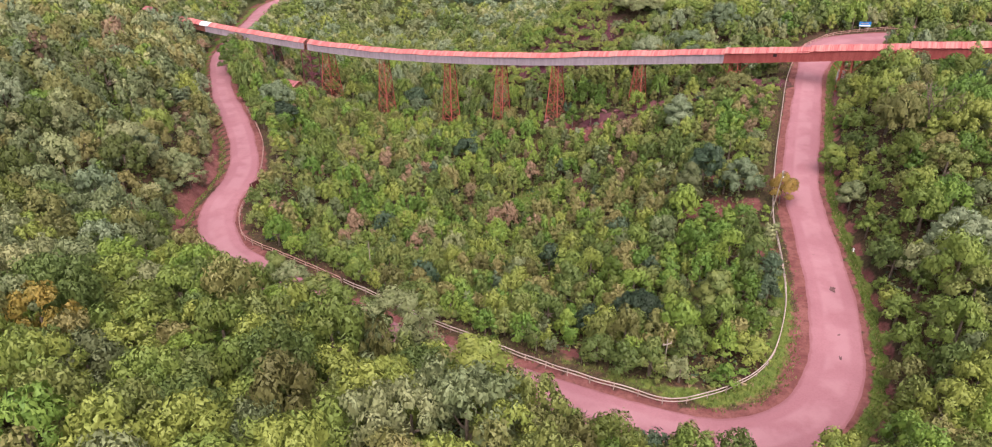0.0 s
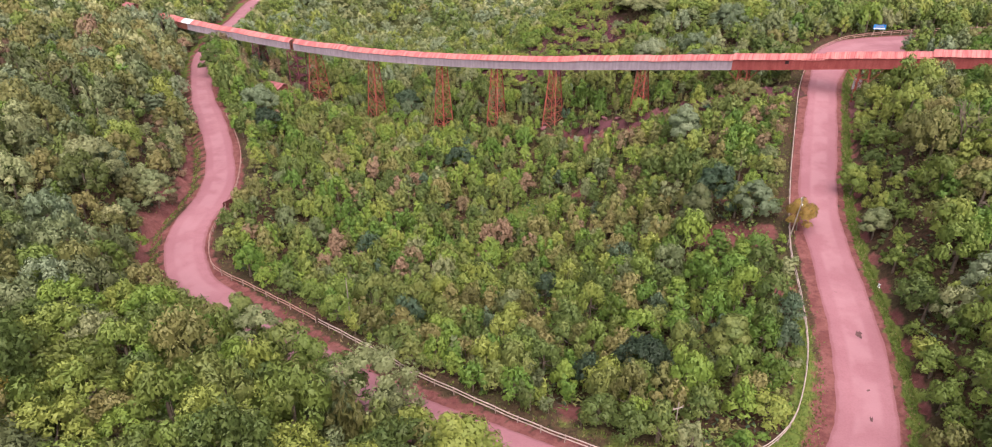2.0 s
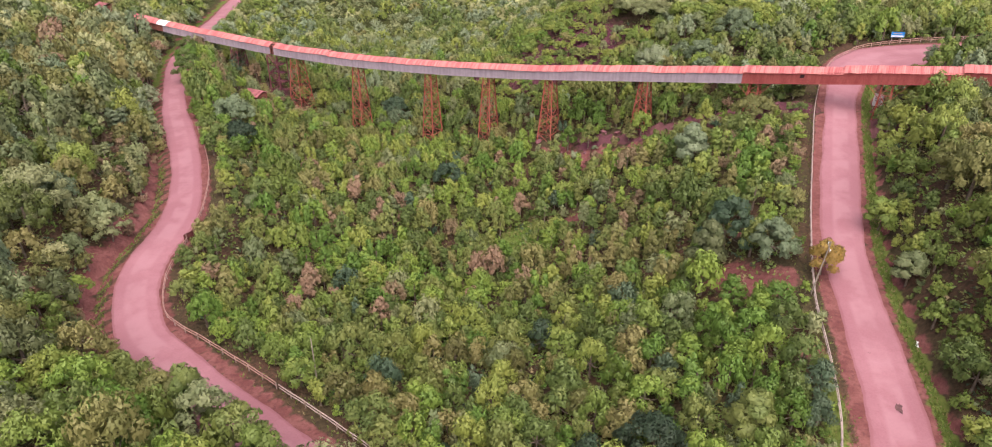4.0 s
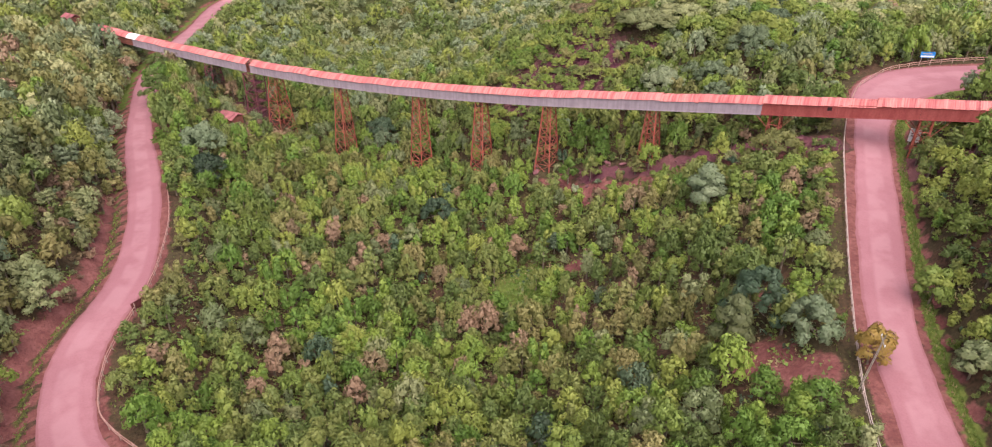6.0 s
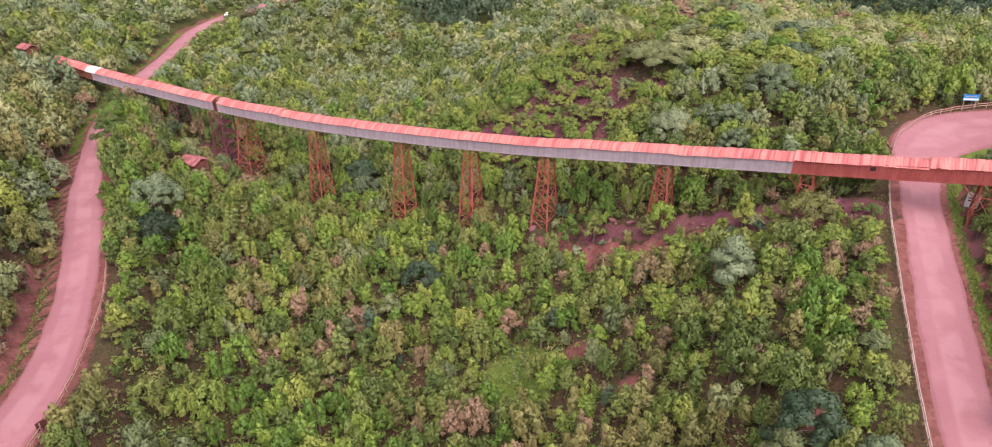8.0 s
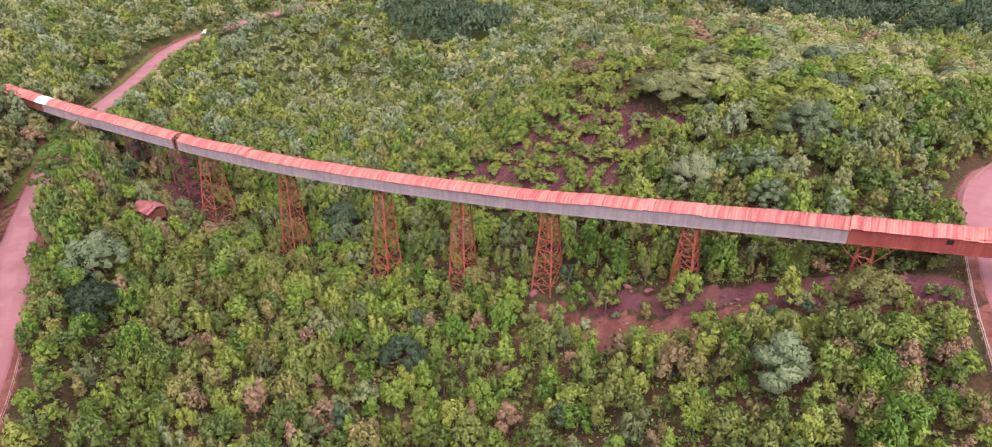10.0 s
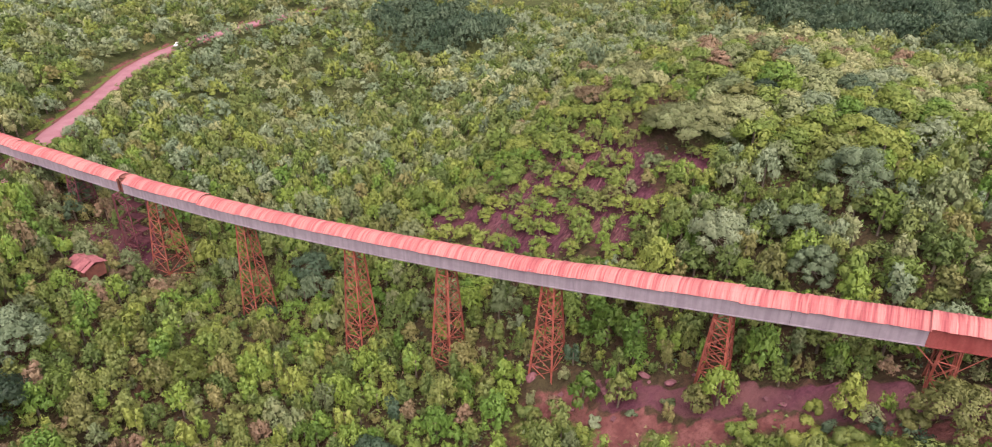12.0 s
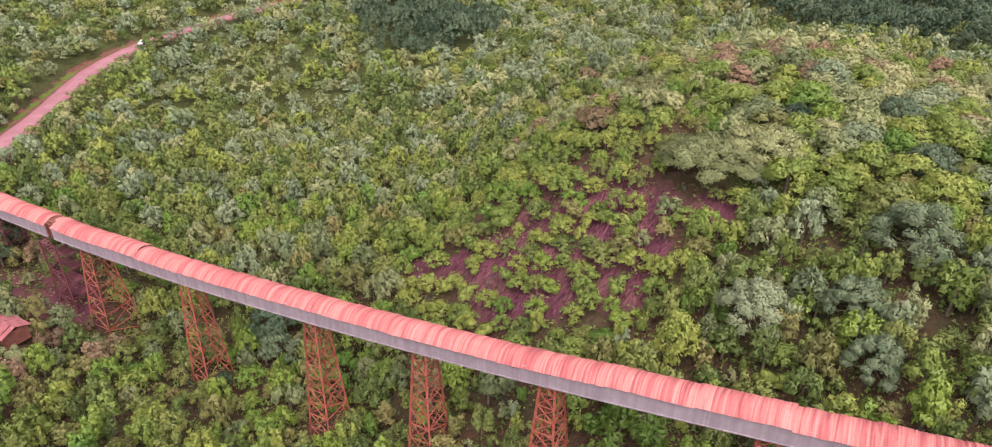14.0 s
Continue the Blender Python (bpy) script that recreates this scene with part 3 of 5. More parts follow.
def sheet_mesh(width, waves, lift, seed):
    """One curved corrugated sheet, its ends lifted or sunk a little."""
    r = random.Random(seed)
    prof = roof_profile()
    cols = waves * 2 + 1
    bm = bmesh.new()
    grid = []
    for j in range(cols):
        u = j / (cols - 1)
        row = []
        for y, z in prof:
            wave = 0.02 if j % 2 else -0.005
            warp = lift * (u - 0.5) + 0.02 * r.uniform(-1, 1) * (abs(y) > 1.3)
            row.append(bm.verts.new((width * (u - 0.5), -y * (1 + 0.008 * r.uniform(-1, 1)), z + wave + warp)))
        grid.append(row)
    for a, b in zip(grid, grid[1:]):
        for i in range(len(prof) - 1):
            bm.faces.new((a[i], b[i], b[i + 1], a[i + 1]))
    return bm


def build_gallery(s0, s1, label, walls, seed, white=None):
    """A stretch of the covered gallery: two side walls in panels, a deck and a cover of sheets."""
    g = new("conveyor_gallery")
    g.matrix_world = Matrix.Translation(at_gallery(s0, 0, eave(s0) - WALL_HEIGHT))
    tagged(g, label, "conveyor", "stretches of the conveyor")
    inv = g.matrix_world.inverted()
    r = random.Random(seed)

    def add(name, bm, mat, lab=""):
        bm.transform(inv)
        return part(name, bm, mat, g, lab)

    for a, b, mat, lab in walls:
        panels = max(1, round((b - a) / 12))
        for i in range(panels):
            p, q = a + (b - a) * i / panels, a + (b - a) * (i + 1) / panels
            add("side_wall", slab(bmesh.new(), p + 0.012, q - 0.012, 0.0, 0.1, 0.0, -WALL_HEIGHT, 3), mat, lab)
            add("side_wall", slab(bmesh.new(), p + 0.012, q - 0.012, GALLERY_WIDTH - 0.1, GALLERY_WIDTH, 0.0, -WALL_HEIGHT, 3), mat, lab)
        add("bottom_flange", slab(bmesh.new(), a, b, -0.1, 0.0, -WALL_HEIGHT + 0.02, -WALL_HEIGHT - 0.1, int((b - a) / 5) + 2), mat)
    add("deck", slab(bmesh.new(), s0, s1, 0.1, GALLERY_WIDTH - 0.1, -WALL_HEIGHT + 0.25, -WALL_HEIGHT + 0.05, int((s1 - s0) / 5) + 2), M_INSIDE_SHADE)
    variants = [bm_mesh("roof_sheet", sheet_mesh(w, 3, lift, 7 * i + seed), M_SHEET) for i, (w, lift) in enumerate([(0.78, 0.0), (0.78, 0.02), (0.78, -0.02), (0.78, 0.05), (0.78, 0.01)])]
    whites = [bm_mesh("roof_sheet", sheet_mesh(0.78, 3, 0.0, 5), M_WHITE_SHEET)]
    s = s0 + 0.4
    sink = 0.0
    while s < s1 - 0.2:
        slope = -(eave_soft(s + 1) - eave_soft(s - 1)) / -2.0
        # lines of sheets ride up and sag from bay to bay
        sink = 0.05 * math.sin(s * 0.31) * math.sin(s * 0.17 + 1)
        is_white = white and white[0] < s < white[1]
        me = r.choice(whites if is_white else variants)
        bay = random.Random(int(s // 8.5) + seed)
        sink += bay.uniform(-0.1, 0.1) + (s % 8.5 - 4.2) * bay.uniform(-0.028, 0.028)
        m = gallery_pose(s, GALLERY_WIDTH / 2 + bay.uniform(-0.09, 0.09) + r.uniform(-0.05, 0.05), eave_soft(s) + 0.08 + sink + r.uniform(-0.02, 0.02), slope)
        m = m @ pose(0, 0, 0, r.uniform(-0.7, 0.7) + (r.uniform(-3, 3) if r.random() < 0.08 else 0), r.uniform(-0.6, 0.6), r.uniform(-0.7, 0.7))
        ob = part("roof_sheet", me, None, g, "new white sheet" if is_white else "")
        ob.matrix_basis = inv @ m
        s += 0.67 + r.uniform(-0.04, 0.04)
    return g, inv


east, east_inv = build_gallery(-80, 121.0, "long sagging conveyor gallery with pink dusty roof sheets", [(-80, 0, M_WALL_RED, "red painted girder"), (0, 121.0, M_WALL_GREY, "weathered grey sheet")], 3)
west, west_inv = build_gallery(122.3, 181, "conveyor gallery stretch ending among the trees", [(122.3, 165, M_WALL_GREY, "weathered grey sheet"), (165, 181, M_WALL_RUST, "rusty brown girder")], 11, white=(163.2, 167.0))

# the red girder's small hatch, its shade painted, and the gap's bent edge plates
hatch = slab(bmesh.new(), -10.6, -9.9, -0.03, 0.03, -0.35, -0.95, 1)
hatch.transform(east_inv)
part("hatch", hatch, M_INSIDE_SHADE, east, "small dark panel painted as a shaded opening")
for s0 in (121.0, 121.9):
    edge = slab(bmesh.new(), s0, s0 + 0.35, -0.06, 0.15, 0.35, -WALL_HEIGHT + 0.3, 1)
    edge.transform(east_inv)
    part("edge_plate", edge, M_WALL_RUST, east, "torn rusty edge plate")
gap_deck = slab(bmesh.new(), 120.9, 122.4, 0.12, GALLERY_WIDTH - 0.12, -WALL_HEIGHT + 0.24, -WALL_HEIGHT + 0.04, 1)
gap_deck.transform(east_inv)
part("deck", gap_deck, M_STEEL_DARK, east)


for s0, s1, o0, o1, hi in ((120.7, 121.9, 0.35, 1.7, 0.62), (121.5, 122.6, 0.9, 2.5, 0.5), (120.8, 122.4, 0.15, 0.5, 0.3)):
    lap = slab(bmesh.new(), s0, s1, o0, o1, hi, hi - 0.05, 1)
    lap.transform(east_inv)
    part("lap_plate", lap, M_WALL_RUST, east, "bent rusty plate over the break")


# ---- trestles ----
def bar_mesh(mat, name, w):
    """An angle iron one metre long along z, which is stretched to its length."""
    bm = bmesh.new()
    t = w * 0.3
    pts = [(0, 0), (w, 0), (w, t), (t, t), (t, w), (0, w)]
    lo = [bm.verts.new((x - w / 2, y - w / 2, 0)) for x, y in pts]
    hi = [bm.verts.new((x - w / 2, y - w / 2, 1)) for x, y in pts]
    for i in range(6):
        bm.faces.new((lo[i], lo[(i + 1) % 6], hi[(i + 1) % 6], hi[i]))
    bm.faces.new(lo[::-1])
    bm.faces.new(hi)
    return bm_mesh(name, bm, mat)


def bar(me, a, b, parent, inv, name, spin=0.0):
    a, b = Vector(a), Vector(b)
    ob = part(name, me, None, parent)
    ob.matrix_basis = inv @ Matrix.Translation(a) @ (b - a).to_track_quat("Z", "Y").to_matrix().to_4x4() @ pose(0, 0, 0, 0, 0, spin) @ Matrix.Diagonal((1, 1, (b - a).length, 1))
    return ob


LEG = bar_mesh(M_STEEL, "leg", 0.21)
BRACE = bar_mesh(M_STEEL, "brace", 0.09)
LEG_DARK = bar_mesh(M_STEEL_DARK, "leg", 0.24)
BRACE_DARK = bar_mesh(M_STEEL_DARK, "brace", 0.11)


def build_trestle(s, top_w, foot_w, panels, legs, braces, label, knees=False, foot=None, lean=0.0):
    """A tapering lattice trestle under the gallery: four splayed legs, girts and cross braces on all faces."""
    zt = eave_soft(s) - WALL_HEIGHT - 0.1
    mid = GALLERY_WIDTH / 2
    ground_z = min(land_at(*at_gallery(s + a, mid + b)[:2]) for a in (-foot_w[0] / 2, foot_w[0] / 2) for b in (-foot_w[1] / 2, foot_w[1] / 2)) - 0.15 if foot is None else foot
    t = new("trestle")
    t.matrix_world = Matrix.Translation(at_gallery(s, mid, ground_z))
    tagged(t, label, "trestle", "trestles under the conveyor")
    inv = t.matrix_world.inverted()

    def corner(i, k):
        """Corner i at height share k from the foot."""
        a = (-1, 1, 1, -1)[i] / 2
        b = (-1, -1, 1, 1)[i] / 2
        la = foot_w[0] + (top_w[0] - foot_w[0]) * k
        lb = foot_w[1] + (top_w[1] - foot_w[1]) * k
        return at_gallery(s + a * la + lean * (1 - k), mid + b * lb, ground_z + (zt - ground_z) * k)

    for i in range(4):
        bar(legs, corner(i, 0), corner(i, 1), t, inv, "leg", 90 * i)
    ks = [1 - (1 - j / panels) ** 1.15 for j in range(panels + 1)]
    for j in range(panels):
        for i in range(4):
            n = (i + 1) % 4
            bar(braces, corner(i, ks[j + 1]), corner(n, ks[j + 1]), t, inv, "brace")
            if (i + j) % 2:
                bar(braces, corner(i, ks[j]), corner(n, ks[j + 1]), t, inv, "brace")
            else:
                bar(braces, corner(n, ks[j]), corner(i, ks[j + 1]), t, inv, "brace")
            if i in (0, 2) and j < panels - 1:
                bar(braces, corner(n if (i + j) % 2 else i, ks[j]), corner(i if (i + j) % 2 else n, ks[j + 1]), t, inv, "brace")
    if knees:
        for k in (-1, 1):
            for i in (0, 3):
                c = corner(i if k < 0 else (1, 0, 0, 2)[i], 0.62)
                bar(braces, c, at_gallery(s + k * 3.1, 0.2 if i == 0 else GALLERY_WIDTH - 0.2, eave_soft(s + k * 3.1) - WALL_HEIGHT - 0.1), t, inv, "knee_brace")
    return t


for s, panels in ((93.6, 8), (71.4, 10), (55.4, 9), (39.8, 8), (18.8, 7)):
    build_trestle(s, (1.6, 2.0), (3.3, 4.6), panels, LEG, BRACE, "tall tapering lattice trestle of orange rusty steel")
build_trestle(-2.3, (1.6, 2.3), (2.2, 3.2), 3, LEG, BRACE, "short lattice trestle beside the red earth bank", knees=True)
build_trestle(-24.0, (1.6, 2.3), (2.2, 3.2), 3, LEG, BRACE, "short lattice trestle beside the road", knees=True)
build_trestle(-52.0, (1.6, 2.3), (2.2, 3.2), 3, LEG, BRACE, "short lattice trestle among the trees")
build_trestle(114.3, (2.0, 2.4), (4.4, 5.6), 7, LEG, BRACE, "lattice trestle of rusty steel next to the stair tower")
build_trestle(136.5, (2.2, 2.4), (3.4, 4.2), 5, LEG_DARK, BRACE_DARK, "dark dusty lattice trestle behind the trees")
build_trestle(149.0, (2.2, 2.4), (3.2, 3.8), 3, LEG_DARK, BRACE_DARK, "dark dusty lattice trestle among trees")
build_trestle(172.0, (2.2, 2.4), (3.2, 3.8), 3, LEG_DARK, BRACE_DARK, "dark dusty lattice trestle among trees")


def build_stair_tower():
    """The dark frame under the gallery's break, with landings and zigzag flights."""
    s0, w, dpt = 120.6, 3.4, 3.6
    zt = eave_soft(s0) - WALL_HEIGHT - 0.1
    zb = land_at(*at_gallery(s0, 0.5)[:2]) - 0.1
    t = new("stair_tower")
    t.matrix_world = Matrix.Translation(at_gallery(s0, 0.5, zb))
    tagged(t, "dark rusty steel stair tower below the gallery break", "stair tower")
    inv = t.matrix_world.inverted()
    cs = [(s0 - w / 2, -dpt / 2 + 0.4), (s0 + w / 2, -dpt / 2 + 0.4), (s0 + w / 2, dpt / 2 + 0.4), (s0 - w / 2, dpt / 2 + 0.4)]
    for i, (a, b) in enumerate(cs):
        bar(LEG_DARK, at_gallery(a, b, zb), at_gallery(a, b, zt), t, inv, "leg", 90 * i)
    n = max(3, int((zt - zb) / 2.2))
    tread = bm_mesh("tread", box(bmesh.new(), -0.18, 0.18, -0.48, 0.48, -0.025, 0.025), M_STEEL_DARK)
    for j in range(n):
        z0, z1 = zb + (zt - zb) * j / n, zb + (zt - zb) * (j + 1) / n
        for i in range(4):
            a, b = cs[i], cs[(i + 1) % 4]
            bar(BRACE_DARK, at_gallery(*a, z1), at_gallery(*b, z1), t, inv, "brace")
            if j % 2 == i % 2:
                bar(BRACE_DARK, at_gallery(*a, z0), at_gallery(*b, z1), t, inv, "brace")
        up = j % 2 == 0
        for k in range(9):
            f = k / 8
            a = s0 - w / 2 + 0.3 + (w - 0.6) * (f if up else 1 - f)
            ob = part("tread", tread, None, t)
            ob.matrix_basis = inv @ gallery_pose(a, -dpt / 2 + 0.9, z0 + (z1 - z0) * f)
        ends = [s0 - w / 2 + 0.15, s0 + w / 2 - 0.15]
        for o in (-dpt / 2 + 0.4, -dpt / 2 + 1.4):
            bar(BRACE_DARK, at_gallery(ends[0 if up else 1], o, z0), at_gallery(ends[1 if up else 0], o, z1), t, inv, "stringer")
        bm = bmesh.new()
        bmesh.ops.create_cube(bm, size=1, matrix=gallery_pose(s0, 0.9, z1) @ Matrix.Diagonal((w, 1.6, 0.06, 1)))
        bm.transform(inv)
        part("landing", bm, M_STEEL_DARK, t)
    return t


build_stair_tower()


# ---- huts below the gallery ----
def build_hut(x, y, turn, length, width, height, label, dz=0.0):
    h = new("hut")
    z = land_at(x, y)
    h.matrix_world = pose(x, y, z - 0.2 + dz, 0, 0, turn)
    tagged(h, label, "hut", "huts under the conveyor")
    for x0, x1, y0, y1 in ((-length / 2, length / 2, -width / 2, -width / 2 + 0.15), (-length / 2, length / 2, width / 2 - 0.15, width / 2),
                           (-length / 2, -length / 2 + 0.15, -width / 2 + 0.15, width / 2 - 0.15), (length / 2 - 0.15, length / 2, -width / 2 + 0.15, width / 2 - 0.15)):
        part("wall", box(bmesh.new(), x0, x1, y0, y1, 0, height), M_WALL_RUST, h)
    r = random.Random(4)
    n = int((length + 0.8) / 0.8)
    for side in (-1, 1):
        for i in range(n):
            bm = bmesh.new()
            x0 = -length / 2 - 0.4 + i * (length + 0.8) / n
            wdt = (length + 0.8) / n
            cols = []
            for j in range(7):
                up = 0.03 if j % 2 else 0.0
                xx = x0 + wdt * j / 6
                cols.append([bm.verts.new((xx, side * (width / 2 + 0.45), height - 0.1 + up)), bm.verts.new((xx, 0, height + 0.75 + up))])
            for a, b in zip(cols, cols[1:]):
                bm.faces.new((a[0], b[0], b[1], a[1]))
            ob = part("roof_sheet", bm, M_HUT, h)
            ob.rotation_euler = (radians(r.uniform(-1.5, 1.5)), radians(r.uniform(-1, 1)), 0)
    # no hole in the wall: a dark panel carries the doorway's shade
    part("doorway", box(bmesh.new(), length / 2 - 0.01, length / 2 + 0.03, -0.45, 0.45, 0.2, height - 0.4), M_INSIDE_SHADE, h, "dark panel painted as a shaded doorway")
    return h


build_hut(-58.0, 201.2, 150, 4.4, 3.4, 2.3, "small hut with a pink dusty corrugated roof", 0.0)


x, y, _ = at_gallery(193, 1.5)
build_hut(x, y, 150, 3.6, 3.0, 3.4, "red-roofed transfer hut half hidden in trees")


# ---- guard rail ----
RAIL = smooth_line([(x, y, 0) for x, y in RAIL_LINE], 0.5)
RAIL[:, 2] = land(RAIL[:, 0], RAIL[:, 1])
RAIL[:, 2] = np.convolve(np.pad(RAIL[:, 2], 6, mode="edge"), np.ones(13) / 13, mode="valid")


def sweep(path, profile):
    """A profile (across, up) led along a path of points."""
    d = np.gradient(path[:, :2], axis=0)
    d /= np.linalg.norm(d, axis=1)[:, None]
    nrm = np.stack([-d[:, 1], d[:, 0]], axis=1)
    k = len(profile)
    v = np.empty((len(path), k, 3))
    for i, (a, h) in enumerate(profile):
        v[:, i, :2] = path[:, :2] + nrm * a
        v[:, i, 2] = path[:, 2] + h
    g = np.arange(len(path) * k).reshape(len(path), k)
    nxt = np.roll(np.arange(k), -1)
    return v.reshape(-1, 3), np.stack([g[:-1], g[1:], g[1:][:, nxt], g[:-1][:, nxt]], axis=-1).reshape(-1, 4)


def build_rail(path, label, mat):
    g = new("guard_rail")
    g.matrix_world = Matrix.Translation(path[0])
    tagged(g, label, "guard rail", "guard rails along the road")
    local = path - path[0]
    wob = np.zeros_like(local)
    i = np.arange(len(local))
    wob[:, 2] = 0.05 * np.sin(0.21 * i) + 0.03 * np.sin(0.7 * i)
    for h in (0.45, 0.85):
        prof = [(0.055 * math.cos(k * math.pi / 3), h + 0.06 * math.sin(k * math.pi / 3)) for k in range(6)]
        v, f = sweep(local + wob, prof)
        part("beam", raw_mesh("beam", v, f, [mat]), None, g)
    pm = bm_mesh("post", box(bmesh.new(), -0.05, 0.05, -0.05, 0.05, -0.5, 0.92, 0.015), M_POST)
    r = random.Random(8)
    for k in range(0, len(local), 5):
        ob = part("post", pm, None, g)
        ob.matrix_basis = Matrix.Translation(local[k] + wob[k]) @ pose(0, 0, r.uniform(-0.06, 0.04), r.uniform(-3, 3), r.uniform(-3, 3), r.uniform(0, 90)) @ Matrix.Translation((0.0, 0.0, 0))
    return g


under = int(np.argmax(RAIL[:, 1] < 152))
bend_from, bend_to = int(np.argmax(RAIL[:, 1] < 100)), int(np.argmin(np.hypot(RAIL[:, 0] + 20.2, RAIL[:, 1] - 80.3)))
for a, b, what, mat in ((0, under, "dust-red double guard rail round the wide road loop", M_RAIL_RED), (under, bend_from, "pale double guard rail along the straight road", M_RAIL),
                        (bend_from, bend_to, "pale double guard rail round the hairpin bend", M_RAIL), (bend_to, len(RAIL) - 1, "dusty pinkish guard rail along the descending road", M_RAIL_RED)):
    build_rail(RAIL[a:b], what, mat)


# ---- signs, poles, small things by the road ----
def build_signboard(x, y, turn, width, height, base, mat, label, bars):
    s = new("signboard")
    s.matrix_world = pose(x, y, land_at(x, y) - 0.1, 0, 0, turn)
    tagged(s, label, "sign", "roadside signs")
    part("panel", box(bmesh.new(), -width / 2, width / 2, -0.04, 0.04, base, base + height, 0.015), mat, s)
    for k in (-0.36, 0.36):
        part("post", box(bmesh.new(), k * width - 0.05, k * width + 0.05, 0.042, 0.14, 0, base + height - 0.1, 0.01), M_POST, s)
    for x0, x1, z0, z1, m in bars:
        part("lettering_bar", box(bmesh.new(), x0 * width, x1 * width, -0.055, -0.043, base + z0 * height, base + z1 * height), m, s)
    return s


build_signboard(90.6, 180.5, -5, 2.8, 1.15, 1.15, M_BLUE, "blue roadside signboard with pale lower band", [(-0.46, 0.46, 0.08, 0.36, M_WHITE), (-0.36, 0.30, 0.62, 0.76, M_RAIL)])
build_signboard(70.4, 145.0, -36, 1.6, 2.2, 0.7, M_WHITE, "small white signboard standing beside the trestle", [(-0.35, 0.35, 0.6, 0.68, M_PATCH), (-0.35, 0.25, 0.42, 0.5, M_PATCH)])
build_signboard(-42.2, 115.6, 238, 2.5, 1.2, 0.35, M_BROWN, "dark red board standing against the guard rail", [])


def build_pole(x, y, top, label, arms=True, lean=(0, 0)):
    p = new("utility_pole")
    height = top - land_at(x, y) + 0.4
    p.matrix_world = pose(x, y, land_at(x, y) - 0.4, lean[0], lean[1], 20)
    tagged(p, label, "pole", "utility poles")
    part("shaft", tube(bmesh.new(), (0, 0, 0), (0, 0, height), 0.08, 0.05, 8), M_POLE, p)
    if arms:
        part("cross_arm", box(bmesh.new(), -0.55, 0.55, -0.05, 0.05, height - 0.6, height - 0.5, 0.01), M_POLE, p)
        for k in (-0.48, 0, 0.48):
            part("insulator", tube(bmesh.new(), (k, 0, height - 0.5 if k else height), (k, 0, height - 0.32 if k else height + 0.18), 0.05, 0.035, 6), M_POST, p)
    return p


build_pole(17.6, 59.9, 25.9, "pale slim pole with a short cross arm")
build_pole(-16.7, 82.6, 24.3, "slim grey pole rising from the bushes", arms=False)


def build_ladder_pole(x, y, top, label, lean):
    """A precast pole of two slim chords tied by rungs, with a cross arm."""
    p = new("utility_pole")
    z = land_at(x, y) - 0.4
    h = top - z
    p.matrix_world = pose(x, y, z, *lean, 75)
    tagged(p, label, "pole", "utility poles")
    for k in (-1, 1):
        part("chord", tube(bmesh.new(), (k * 0.2, 0, 0), (k * 0.09, 0, h), 0.05, 0.035, 6), M_POLE, p)
    for i in range(1, 11):
        f = i / 11
        w = 0.2 - 0.1 * f
        part("rung", box(bmesh.new(), -w, w, -0.03, 0.03, h * f - 0.04, h * f + 0.04), M_POLE, p)
    part("cross_arm", box(bmesh.new(), -0.9, 0.9, -0.04, 0.04, h - 0.82, h - 0.72, 0.01), M_POLE, p)
    for k in (-0.8, 0.8):
        part("insulator", tube(bmesh.new(), (k, 0, h - 0.72), (k, 0, h - 0.5), 0.07, 0.045, 6), M_WHITE, p)
    return p


build_ladder_pole(39.7, 93.2, 30.2, "leaning pale concrete ladder pole beside the rail", (4, -4))


def build_pothole(x, y, length, width, turn, seed):
    r = random.Random(seed)
    bm = bmesh.new()
    k = np.argmin((ROAD[:, 0] - x) ** 2 + (ROAD[:, 1] - y) ** 2)
    ring = []
    for i in range(14):
        a = 2 * math.pi * i / 14
        f = r.uniform(0.6, 1.15)
        ring.append(bm.verts.new((length / 2 * f * math.cos(a), width / 2 * f * math.sin(a), 0.0)))
    mid = bm.verts.new((0, 0, -0.02))
    for i in range(14):
        bm.faces.new((ring[i], ring[(i + 1) % 14], mid))
    ob = new("pothole", bm_mesh("pothole", bm, M_PATCH))
    ob.matrix_world = pose(x, y, ROAD[k, 2] + 0.086, 0, 0, turn)
    return tagged(ob, "dark worn patch in the pink asphalt", "pothole", "potholes in the road")


for i, (x, y, a, b, c) in enumerate(((41.5, 75.1, 1.9, 0.75, 75), (37.6, 62.9, 1.1, 0.3, 70), (37.0, 61.6, 0.8, 0.35, 20), (38.9, 66.6, 0.6, 0.25, 40), (42.0, 82.8, 0.5, 0.3, 10))):
    build_pothole(x, y, a, b, c, 40 + i)


def rock_mesh(seed, squash=0.6):
    bm = bmesh.new()
    bmesh.ops.create_icosphere(bm, subdivisions=2, radius=1)
    off = Vector((seed * 3.1, seed * 1.7, 0))
    for v in bm.verts:
        v.co *= 0.75 + 0.45 * noise.noise(v.co * 1.3 + off) + 0.15 * noise.noise(v.co * 3.5 + off)
        v.co.z *= squash
    return bm


rocks = [bm_mesh("rock", rock_mesh(i), M_ROCK) for i in range(5)]
r = random.Random(21)
